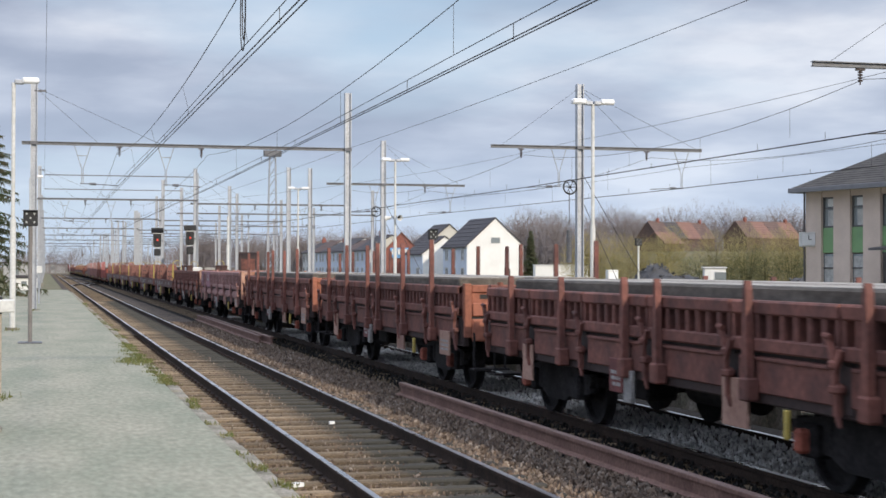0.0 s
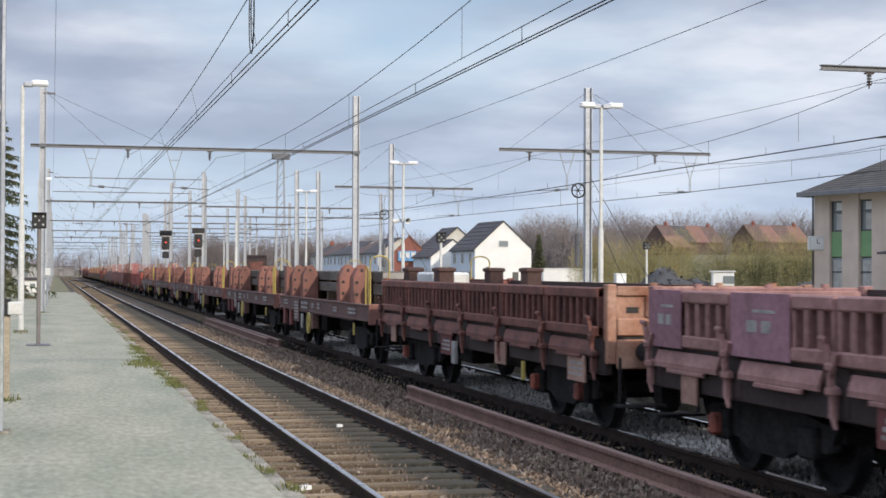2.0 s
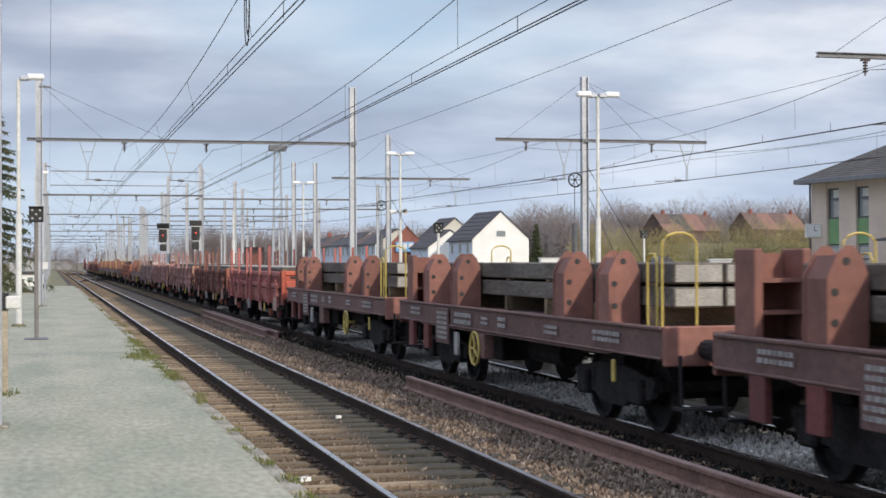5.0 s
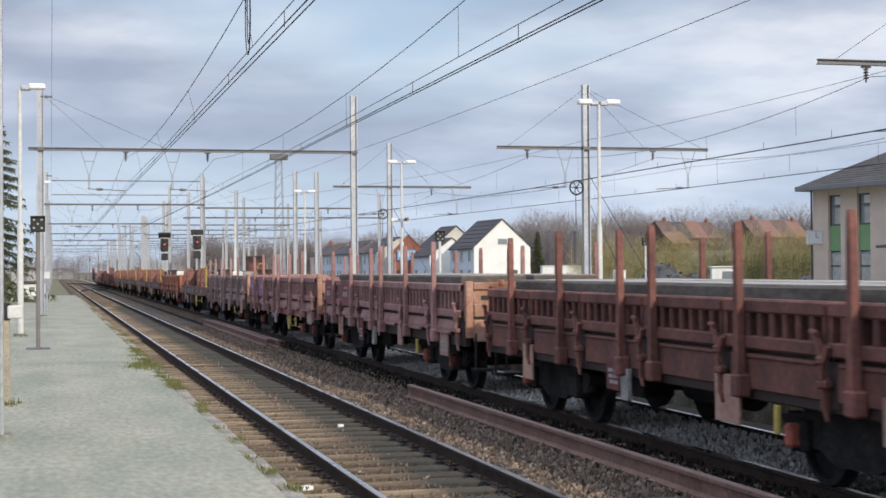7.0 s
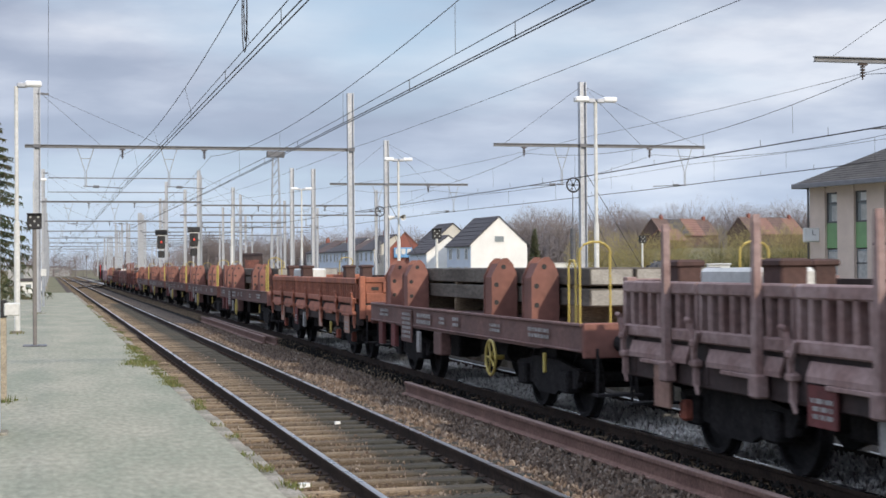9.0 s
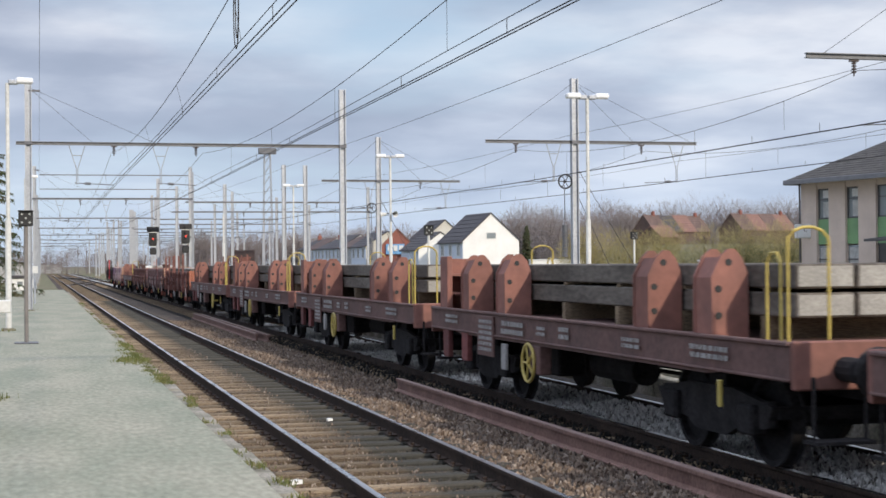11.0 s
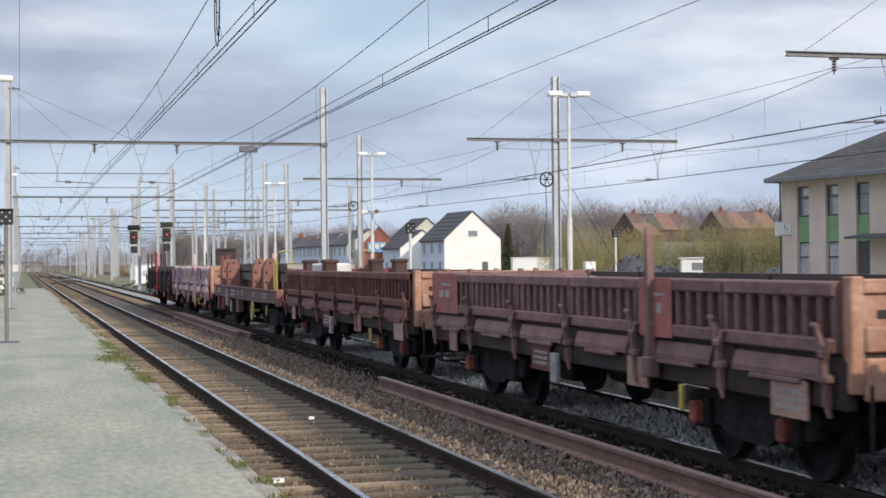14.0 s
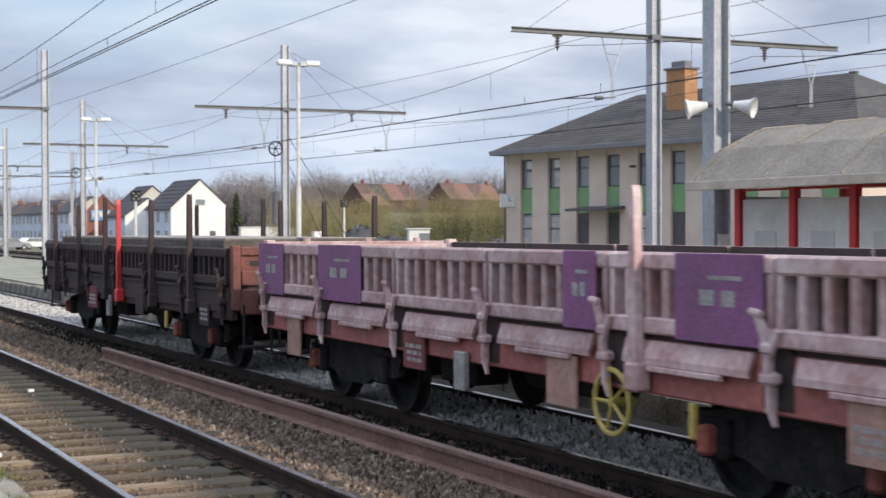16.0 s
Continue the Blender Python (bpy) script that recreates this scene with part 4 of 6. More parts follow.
def mast_part(parent, x, y, foot=PLAT, top=MAST_TOP, w=0.28):
    g = Geo()
    h_section(g, x, y, foot - 0.3, top, w)
    m = part("mast", g, GALV, parent)
    part("mast_foot", Geo().box(x - 0.22, x + 0.22, y - 0.22, y + 0.22, foot - 0.3, foot + 0.03, 0.02), KERB, m, "concrete mast footing")
    collar = Geo().box(x - w / 2 - 0.015, x + w / 2 + 0.015, y - w / 2 - 0.02, y + w / 2 + 0.02, BEAM_Z - 0.07, BEAM_Z + 0.07)
    part("clamp", collar, GALV_DARK, m)
    return m


def beam_part(parent, x0, x1, y):
    g = Geo()
    g.box(x0, x1, y - 0.08, y + 0.08, BEAM_Z + 0.045, BEAM_Z + 0.068)
    g.box(x0, x1, y - 0.08, y + 0.08, BEAM_Z - 0.068, BEAM_Z - 0.045)
    g.box(x0, x1, y - 0.012, y + 0.012, BEAM_Z - 0.045, BEAM_Z + 0.045)
    part("beam", g, BEAM_GREY, parent)


def drop_frame(parent, x, y, toward):
    """V-shaped drop tube with a steady arm to the contact wire."""
    g = Geo()
    g.tube((x - 0.33, y, BEAM_Z - 0.08), (x - 0.03, y, BEAM_Z - 1.05), 0.019, 6)
    g.tube((x + 0.33, y, BEAM_Z - 0.08), (x + 0.03, y, BEAM_Z - 1.05), 0.019, 6)
    g.tube((x - 0.2, y, BEAM_Z - 0.5), (x + 0.2, y, BEAM_Z - 0.5), 0.02, 6)
    g.tube((x - 0.03, y, BEAM_Z - 1.05), (x - 0.03, y, BEAM_Z - 1.72), 0.019, 6)
    g.tube((x + 0.03, y, BEAM_Z - 1.05), (x + 0.03, y, BEAM_Z - 1.72), 0.019, 6)
    d = part("drop_frame", g, GALV, parent)
    a = Geo()
    a.tube((x - 0.1 * toward, y, BEAM_Z - 1.66), (x + toward * 1.5, y, BEAM_Z - 1.74), 0.018, 6)
    a.tube((x + toward * 0.3, y, BEAM_Z - 1.68), (x + toward * 0.55, y, BEAM_Z - 1.69), 0.055, 8)
    part("steady_arm", a, GALV_DARK, d)


def hanger(parent, x, y):
    g = Geo()
    g.box(x - 0.12, x + 0.12, y - 0.05, y + 0.05, BEAM_Z - 0.13, BEAM_Z - 0.085)
    for k in range(4):
        g.tube((x, y, BEAM_Z - 0.15 - 0.075 * k), (x, y, BEAM_Z - 0.19 - 0.075 * k), 0.065, 8)
    g.tube((x, y, BEAM_Z - 0.13), (x, y, BEAM_Z - 0.5), 0.02, 6)
    part("insulator", g, INSUL, parent, "brown ribbed insulator")


def stays(parent, x, y, targets):
    for tx in targets:
        part("stay", Geo().tube((x, y, MAST_TOP - 0.15), (tx, y, BEAM_Z + 0.07), 0.007, 5), WIRE, parent)


def gantry(y, x0, x1, drops, hangers, label, left=True, right=True):
    t = thing("catenary_gantry", label, "catenary gantry", "gantries over the main tracks")
    if left:
        mast_part(t, x0, y)
        stays(t, x0, y, (x0 + 2.6, x0 + 5.2))
        if y < 170:
            part("wire_arm", Geo().box(x0, 0.09, y - 0.03, y + 0.03, 9.30, 9.38), GALV_DARK, t)
    if right:
        mast_part(t, x1, y, w=0.28)
    beam_part(t, x0 - 0.5 if left else x0, x1 + 0.14, y)
    for x, s in drops:
        drop_frame(t, x, y, s)
    for x in hangers:
        hanger(t, x, y)
    return t


STD = (((1.58, 1), (5.05, 1)), (3.1, 6.55))
GANTRY_LABEL = "grey steel catenary gantry spanning the two main tracks"
gantry(17.9, -0.66, 12.94, *STD, GANTRY_LABEL)
gantry(66.0, -0.4, 12.95, *STD, GANTRY_LABEL)
FAR_Y = (120.4, 169.5, 214.0, 262.0, 310.0, 360.0, 410.0)
for i, y in enumerate(FAR_Y):
    gantry(y, -0.3 + 0.1 * i, 11.5 + 0.5 * i, *STD, GANTRY_LABEL)
for i, y in enumerate((126.6, 174.0, 221.0, 268.0, 316.0, 366.0)):
    gantry(y, 12.2 + 0.5 * i, 25.0 + 1.4 * i, ((15.5, 1), (21.0, 1)), (17.0, 22.6), "grey steel catenary gantry over the yard tracks")
for i, y in enumerate((150.0, 196.0, 245.0, 292.0, 340.0)):
    gantry(y, 13.0 + i, 32.0 + 2 * i, ((18.0, 1), (24.0, 1)), (19.5, 25.6), "grey steel catenary gantry over the yard tracks", left=i % 2 == 0)


def tension_wheel(parent, x, y):
    g = Geo().ring((x, y - 0.05, 5.45), 1, 0.30, 0.035, 20, 6)
    for k in range(6):
        a = math.pi * k / 3
        g.tube((x, y - 0.05, 5.45), (x + 0.3 * math.cos(a), y - 0.05, 5.45 + 0.3 * math.sin(a)), 0.018, 5)
    g.tube((x, y - 0.12, 5.45), (x, y + 0.12, 5.45), 0.05, 8)
    part("tension_wheel", g, BLACK, parent, "black spoked tensioning wheel")
    w = Geo()
    for k in range(10):
        w.tube((x - 0.02, y, 2.2 + 0.14 * k), (x - 0.02, y, 2.32 + 0.14 * k), 0.12, 10)
    w.tube((x - 0.02, y, 2.1), (x - 0.02, y, 5.3), 0.02, 5)
    part("tension_weight", w, GALV_DARK, parent, "stacked tensioning weights")


def t_mast(x, y, x0, x1, wheel=False):
    t = thing("catenary_mast", "double steel catenary mast with a cross beam on both sides" if wheel else "steel catenary mast with a cross beam on both sides", "catenary mast", "masts between the station tracks")
    g = Geo()
    h_section(g, x, y, -0.4, 9.9, 0.30)
    m = part("mast", g, GALV, t)
    part("mast_foot", Geo().box(x - 0.4, x + 0.4, y - 0.4, y + 0.4, -0.42, 0.1, 0.04), KERB, m, "concrete mast footing")
    part("clamp", Geo().box(x - 0.16, x + 0.16, y - 0.165, y + 0.165, BEAM_Z - 0.07, BEAM_Z + 0.07), GALV_DARK, m)
    beam_part(t, x0, x1, y)
    w = x1 - x0
    for tx in (x0 + 0.5, x + 2.7, x1 - 0.3):
        part("stay", Geo().tube((x, y, 9.75), (tx, y, BEAM_Z + 0.07), 0.007, 5), WIRE, t)
    drop_frame(t, x0 + 3.05, y, -1)
    drop_frame(t, x1 - 0.95, y, -1)
    hanger(t, x0 + 1.35, y)
    hanger(t, x1 - 2.6, y)
    if wheel:
        tension_wheel(t, x - 0.45, y)
        part("guy_wire", Geo().tube((x + 0.1, y - 0.1, 6.0), (x + 2.6, y - 3.0, 0.1), 0.014, 5), WIRE, t)
        part("guy_wire", Geo().tube((x + 0.1, y + 0.1, 5.0), (x + 1.6, y - 2.0, 0.1), 0.014, 5), WIRE, t)


t_mast(23.1, 34.8, 18.74, 29.4)
t_mast(22.4, 62.2, 18.4, 28.1, True)
t_mast(20.6, 93.4, 17.0, 25.9, True)
t_mast(24.5, 7.5, 20.0, 30.5)


def catenary(name, x, supports, label, low=5.42, aux=True):
    """Compound overhead line: sagging messenger, auxiliary wire, twin contact wires and droppers."""
    t = thing(name, label, "overhead line", "overhead lines")
    top = BEAM_Z - 0.35
    mess, auxw, drop = Geo(), Geo(), []
    all_m, all_a = [], []
    for (xa, ya), (xb, yb) in zip(supports, supports[1:]):
        n = 14 if ya < 130 else 6
        pts, apts = [], []
        for i in range(n + 1):
            k = i / n
            xx, yy = xa + (xb - xa) * k, ya + (yb - ya) * k
            pts.append((xx + (-0.13 if x < 4 else 0.0), yy, top - 0.76 * 4 * k * (1 - k)))
            apts.append((xx, yy, low + 0.20 + (0.04 * math.cos(k * 2 * math.pi))))
        all_m += pts[1:] if all_m else pts
        all_a += apts[1:] if all_a else apts
        if ya < 200:
            for i in range(2, n - 1, 3):
                drop.append(Geo().tube(pts[i], apts[i], 0.005, 4))
            for i in range(1, n, 2):
                a = apts[i]
                drop.append(Geo().tube(a, (a[0], a[1], low), 0.007, 4))
    mess.path(all_m, 0.0085, 5)
    auxw.path(all_a, 0.0075, 5)
    part("messenger_wire", mess, WIRE, t)
    if aux:
        part("auxiliary_wire", auxw, WIRE, t)
    for e in (-0.045, 0.045):
        c = Geo().path([(xa + e, ya, low) for xa, ya in supports], 0.0105, 5)
        part("contact_wire", c, WIRE, t)
    for d in drop:
        part("dropper", d, WIRE, t)
    return t


ys_main = (-30.0, 17.9, 66.0, *FAR_Y)
line_a = catenary("overhead_line", 3.1, [(3.05 + 0.12 * (i % 2) + 0.04 * i, y) for i, y in enumerate(ys_main)], "compound overhead line over the empty track", 5.42)
catenary("overhead_line", 6.65, [(6.72 - 0.14 * (i % 2) + 0.06 * i, y) for i, y in enumerate(ys_main)], "compound overhead line over the goods train", 5.34)
ys_c = ((20.6, -20), (20.4, 7.5), (20.2, 34.8), (19.9, 62.2), (18.4, 93.4), (17.0, 126.6), (17.2, 174), (17.6, 221), (18, 268), (18.5, 316), (19, 366))
catenary("overhead_line", 20.2, ys_c, "overhead line over the first station track", 5.40, aux=False)
ys_d = ((27.2, -20), (26.6, 7.5), (26.4, 34.8), (25.7, 62.2), (23.6, 93.4), (22.6, 126.6), (22.9, 174), (23.4, 221), (24, 268), (24.6, 316), (25, 366))
catenary("overhead_line", 25.6, ys_d, "overhead line over the second station track", 5.30, aux=False)
# connector loop hanging between messenger and contact wire
loop = Geo()
pts = [(3.1, 24.6 + 0.32 * math.cos(a), 6.1 + 0.62 * math.sin(a)) for a in np.linspace(-0.5 * math.pi, 1.5 * math.pi, 20)]
loop.path(pts, 0.010, 5)
pts = [(3.1, 24.5 + 0.18 * math.cos(a), 6.12 + 0.48 * math.sin(a)) for a in np.linspace(-0.5 * math.pi, 1.5 * math.pi, 20)]
loop.path(pts, 0.010, 5)
part("feeder_loop", loop, WIRE, line_a, "looped jumper cable")


def single_wire(pts, label, r=0.0075):
    t = thing("feeder_cable", label, "cable", "feeder cables")
    g, run = Geo(), []
    for p, q in zip(pts, pts[1:]):
        p, q = Vector(p), Vector(q)
        run += [tuple(p.lerp(q, k / 10) - Vector((0, 0, 0.5 * (k / 10) * (1 - k / 10)))) for k in range(1 if run else 0, 11)]
    g.path(run, r, 5)
    part("cable", g, WIRE, t)


single_wire([(12.94, -30, 7.15), (12.94, 17.9, 7.15), (12.95, 66, 7.2), (11.6, 120.4, 7.2), (12.0, 169.5, 7.2), (12.5, 214, 7.2)], "bare feeder cable strung along the gantry masts")
single_wire([(24.6, 7.5, 7.9), (23.1, 34.8, 7.6), (22.4, 62.2, 7.5), (20.6, 93.4, 7.5), (12.2, 126.6, 7.4)], "bare feeder cable strung along the station masts")
single_wire([(29.0, 7.5, 6.6), (28.6, 34.8, 6.4), (27.4, 62.2, 6.4), (25.4, 93.4, 6.4), (24.9, 126.6, 6.5)], "bare feeder cable strung along the station masts")
single_wire([(0.06, -30, 9.35), (0.06, 17.9, 9.35), (0.06, 66, 9.35), (0.06, 120.4, 9.35), (0.06, 169.5, 9.35)], "thin earth wire along the tops of the platform masts", 0.006)


# ---- platform furniture ----
def lamp_post(x, y, foot, top, arms, label, turn=0):
    t = thing("street_lamp", label, "lamp", "platform lamps", at=(x, y, 0), turn=turn)
    g = Geo()
    g.tube((0, 0, foot), (0, 0, foot + 3.2), 0.085, 14)
    g.tube((0, 0, foot + 3.2), (0, 0, top - 0.05), 0.058, 12)
    part("pole", g, LAMP_WHITE, t)
    part("pole_foot", Geo().tube((0, 0, foot), (0, 0, foot + 0.08), 0.16, 14), KERB, t)
    for s in arms:
        h = Geo()
        h.box(s * 0.02, s * 0.30, -0.10, 0.10, top - 0.09, top + 0.06, 0.03)
        head = part("lamp_head", h, GALV, t)
        part("lamp_cover", Geo().box(s * 0.24, s * 0.72, -0.14, 0.14, top - 0.06, top + 0.11, 0.04), LAMP_GLASS, head, "pale lamp cover")
    return t


lamp_post(-0.85, 45.6, PLAT, 7.33, (1,), "white platform lamp with one arm")
lamp_post(17.2, 46.5, PLAT, 7.33, (-1, 1), "white platform lamp with two arms")
lamp_post(17.0, 74.3, PLAT, 7.33, (-1, 1), "white platform lamp with two arms and a loudspeaker")
lamp_post(16.8, 103.1, PLAT, 7.33, (-1, 1), "white platform lamp with two arms")
lamp_post(-0.75, 92.0, PLAT, 7.2, (1,), "white platform lamp with one arm")
lamp_post(11.2, 96.0, PLAT, 5.2, (), "slim white post on the island platform")


def speaker(x, y, z, dx, dy, label="pale grey horn loudspeaker on a post"):
    t = thing("loudspeaker", label, "loudspeaker", "horn loudspeakers", at=(x, y, z))
    d = Vector((dx, dy, -0.18)).normalized()
    g = Geo()
    p = Vector((0, 0, 0)) + d * 0.12
    prof = [(0.0, 0.05), (0.08, 0.065), (0.14, 0.085), (0.24, 0.11), (0.30, 0.15)]
    for (a, ra), (b, rb) in zip(prof, prof[1:]):
        g.tube(p + d * a, p + d * b, ra, 16, rb, caps=False)
    part("horn", g, LAMP_WHITE, t)
    part("driver", Geo().tube(p - d * 0.02, p + d * 0.24, 0.035, 12), BLACK, t)
    part("arm", Geo().tube((0, 0, 0), p, 0.03, 8), GALV_DARK, t)


speaker(12.98, 17.73, 3.76, 0.55, -0.8)
speaker(12.86, 17.80, 3.76, -0.85, 0.45)
speaker(-0.74, 17.72, 3.86, 0.1, -0.9)
speaker(17.05, 74.2, 4.5, 0.2, -1)
speaker(16.95, 74.4, 4.5, -0.9, 0.3)


HAZE_LENS = mat("lamp_lens", (0.42, 0.43, 0.42), 0.3, vary=0.1, bump=0)


def indicator(x, y, foot, z, label, post=LAMP_WHITE):
    """Dot-lamp indicator on a slim post."""
    t = thing("platform_signal", label, "signal", "dot-lamp platform signals", at=(x, y, 0))
    part("post", Geo().tube((0, 0, foot), (0, 0, z - 0.15), 0.05, 12), post, t)
    part("post_foot", Geo().box(-0.28, 0.28, -0.28, 0.28, foot, foot + 0.035, 0.01), GALV_DARK, t)
    b = part("housing", Geo().box(-0.17, 0.17, -0.09, 0.09, z - 0.19, z + 0.19, 0.02), BLACK, t)
    part("visor", Geo().box(-0.18, 0.18, -0.17, -0.08, z + 0.17, z + 0.19), BLACK, b)
    for px, pz in ((-0.09, 0.1), (0.09, 0.1), (0, 0.0), (-0.09, -0.1), (0.09, -0.1)):
        part("lamp", Geo().tube((px, -0.095, z + pz), (px, -0.085, z + pz), 0.026, 10), HAZE_LENS, b, "pale lamp lens")


indicator(-0.3, 37.9, PLAT, 3.15, "black five-lamp platform signal on a slim grey post", mat("grey_post", (0.22, 0.20, 0.185), 0.7, vary=0.2, scale=2))
indicator(13.9, 54.5, PLAT, 3.2, "black five-lamp platform signal on a slim post")
indicator(29.0, 71.8, PLAT, 3.28, "black five-lamp platform signal on a pale post")

t = thing("call_post", "short weathered post carrying a white box", "post", at=(-0.62, 22.2, PLAT))
part("post", Geo().box(-0.06, 0.06, -0.06, 0.06, 0, 1.42, 0.01), mat("weathered_post", (0.42, 0.36, 0.27), 0.85, vary=0.2, scale=3), t)
part("box", Geo().box(0.03, 0.24, -0.12, 0.12, 1.20, 1.38, 0.015), LAMP_WHITE, t, "small white box")
part("bracket", Geo().box(-0.09, 0.07, -0.09, 0.09, 1.18, 1.42, 0.01), BLACK, t)
t = thing("signal_box", "short grey post with a white lamp at the platform end", "post", at=(-0.2, 78, PLAT))
part("post", Geo().tube((0, 0, 0), (0, 0, 1.6), 0.05, 8), GALV, t)
part("box", Geo().box(-0.15, 0.15, -0.1, 0.1, 1.5, 1.85, 0.02), LAMP_WHITE, t)


def colour_signal(x, y, z0, mast_x, label):
    """Large black main signal with reddish lenses, bracketed to a mast."""
    t = thing("railway_signal", label, "signal", "main signals", at=(x, y, z0))
    b = part("back_board", Geo().prism([(-0.26, 0.0), (0.26, 0.0), (0.32, 0.25), (0.32, 1.15), (0.48, 1.2), (0.48, 1.6), (-0.48, 1.6), (-0.48, 1.2), (-0.32, 1.15), (-0.32, 0.25)], 1, -0.05, 0.05), BLACK, t)
    for k, (px, pz) in enumerate(((0, 1.4), (0, 0.98), (0, 0.62), (0, 0.26))):
        part("hood", Geo().tube((px, -0.25, pz), (px, -0.05, pz), 0.10, 14), BLACK, b)
    part("lens", Geo().tube((0, -0.26, 0.62), (0, -0.252, 0.62), 0.08, 14), glow("red_signal_lens", (0.6, 0.05, 0.03), 0.5), b, "glowing red lens")
    part("border", Geo().box(-0.32, 0.32, -0.06, -0.051, 1.12, 1.17), LAMP_WHITE, b)
    part("border", Geo().box(-0.26, 0.26, -0.06, -0.051, -0.0, 0.04), LAMP_WHITE, b)
    part("lower_head", Geo().box(-0.26, 0.26, -0.2, 0.1, -0.65, -0.1, 0.05), BLACK, t)
    part("bracket", Geo().box(0.0, mast_x - x, 0.04, 0.52, 0.5, 0.62), GALV_DARK, t)


colour_signal(8.9, 125.0, 3.5, 9.35, "black main railway signal showing red")
colour_signal(11.05, 119.9, 3.6, 11.5, "black main railway signal showing red")
t = thing("signal_mast", "slim grey steel signal mast beside the track", "mast", at=(9.35, 125.1, 0))
g = Geo()
h_section(g, 0, 0, -0.4, 9.0, 0.24)
part("mast", g, GALV, t)

# yard masts beyond
rm = random.Random(11)
for i in range(16):
    x, y = 6 + rm.uniform(-2, 30), 150 + 20 * i + rm.uniform(-6, 6)
    if abs(x - XA) < 2.4 or abs(x - XB) < 2.6:
        x = XB + 3.2
    t = thing("catenary_mast", "grey steel catenary mast in the yard", "catenary mast", "yard masts", at=(x, y, 0))
    g = Geo()
    h_section(g, 0, 0, -0.4, 8.5 + rm.uniform(-0.6, 0.8), 0.26)
    part("mast", g, GALV, t)
    part("mast_foot", Geo().box(-0.35, 0.35, -0.35, 0.35, -0.42, 0.05, 0.04), KERB, t, "concrete mast footing")
for x, y in ((17.7, 113.0), (19.4, 113.5), (16.6, 141.0)):
    t = thing("catenary_mast", "grey steel catenary mast beside the yard tracks", "catenary mast", "yard masts", at=(x, y, 0))
    g = Geo()
    h_section(g, 0, 0, -0.4, 9.4, 0.30)
    part("mast", g, GALV, t)
    part("mast_foot", Geo().box(-0.35, 0.35, -0.35, 0.35, -0.42, 0.05, 0.04), KERB, t, "concrete mast footing")

# lattice floodlight tower
t = thing("floodlight_tower", "tall grey lattice floodlight tower", "tower", at=(42.3, 290, -0.4))
for s in (-1, 1):
    for u in (-1, 1):
        part("leg", Geo().tube((s * 1.0, u * 1.0, 0), (s * 0.55, u * 0.55, 23.4), 0.09, 6), GALV, t)
for k in range(12):
    a, b = 23.4 * k / 12, 23.4 * (k + 1) / 12
    wa, wb = 1.0 - 0.45 * k / 12, 1.0 - 0.45 * (k + 1) / 12
    for u in (-1, 1):
        part("brace", Geo().tube((-wa, u * wa, a), (wb, u * wb, b), 0.05, 5), GALV, t)
        part("brace", Geo().tube((u * wa, -wa, a), (u * wb, wb, b), 0.05, 5), GALV, t)
part("lamp_ring", Geo().box(-1.7, 1.7, -0.5, 0.5, 23.4, 24.6, 0.1), GALV_DARK, t)

t = thing("relay_cabinet", "white trackside relay cabinet", "cabinet", at=(13.2, 172, -0.42))
part("body", Geo().box(-1.4, 1.4, -0.8, 0.8, 0, 2.3, 0.05), LAMP_WHITE, t)
part("roof", Geo().box(-1.5, 1.5, -0.9, 0.9, 2.3, 2.4, 0.03), GALV, t)
part("door", Geo().box(-0.9, 0.9, -0.83, -0.80, 0.2, 2.1, 0.01), LAMP_GLASS, t)
part("emblem", Geo().tube((0.2, -0.84, 1.3), (0.2, -0.832, 1.3), 0.35, 16), GALV, t, "grey round emblem")

t = thing("goods_van", "dark rust-red goods van parked on a siding", "wagon", at=(27.0, 208, 0), turn=-7)
part("body", Geo().box(-1.4, 1.4, -5, 5, 1.0, 3.9, 0.08), SOOT_AND_GAP_SHADE, t)
part("underframe", Geo().box(-1.2, 1.2, -5, 5, 0.5, 1.1), BOGIE, t)
part("end_door", Geo().box(-0.9, 0.9, -5.06, -5.0, 1.5, 3.0, 0.02), BROWN, t)
for y in (-3.2, 3.2):
    w = Geo()
    for s in (-1, 1):
        w.tube((s * 0.7, y, 0.46), (s * 0.85, y, 0.46), 0.46, 20)
    part("wheelset", w, BOGIE, t)


# ---- waiting shelter on the island platform ----
SHELTER_ROOF = mat("felt_roof", (0.30, 0.27, 0.225), 0.9, vary=0.2, scale=1.2, fine=20, bump=0.3, tint=(0.21, 0.19, 0.16), spec=0.2)
PANE = glass_mat("window_glass", (0.20, 0.225, 0.23))
SHELTER_PANE = mat("cloudy_panel", (0.76, 0.74, 0.70), 0.45, vary=0.12, scale=1.0, bump=0.02, tint=(0.52, 0.51, 0.48))
HAZE_PANE = glass_mat("hazy_glass", (0.52, 0.52, 0.50), 0.15)
t = thing("platform_shelter", "waiting shelter with red posts and grey felt roof", "shelter", at=(0, 0, 0.286))
t.scale = (0.857, 0.857, 0.857)
FOOT = -0.159
y0, y1 = 9.7, 20.6
prof = [(14.35, 2.68), (14.35, 2.76), (14.95, 3.28), (15.7, 3.62), (16.5, 3.70), (17.3, 3.62), (17.9, 3.28), (18.1, 2.76), (18.1, 2.68)]
part("roof", Geo().prism([(x, z) for x, z in prof], 1, y0, y1), SHELTER_ROOF, t)
part("fascia", Geo().box(14.30, 14.37, y0 - 0.05, y1 + 0.05, 2.60, 2.75, 0.01), mat("pale_fascia", (0.60, 0.53, 0.43), 0.7, vary=0.2, scale=2), t)
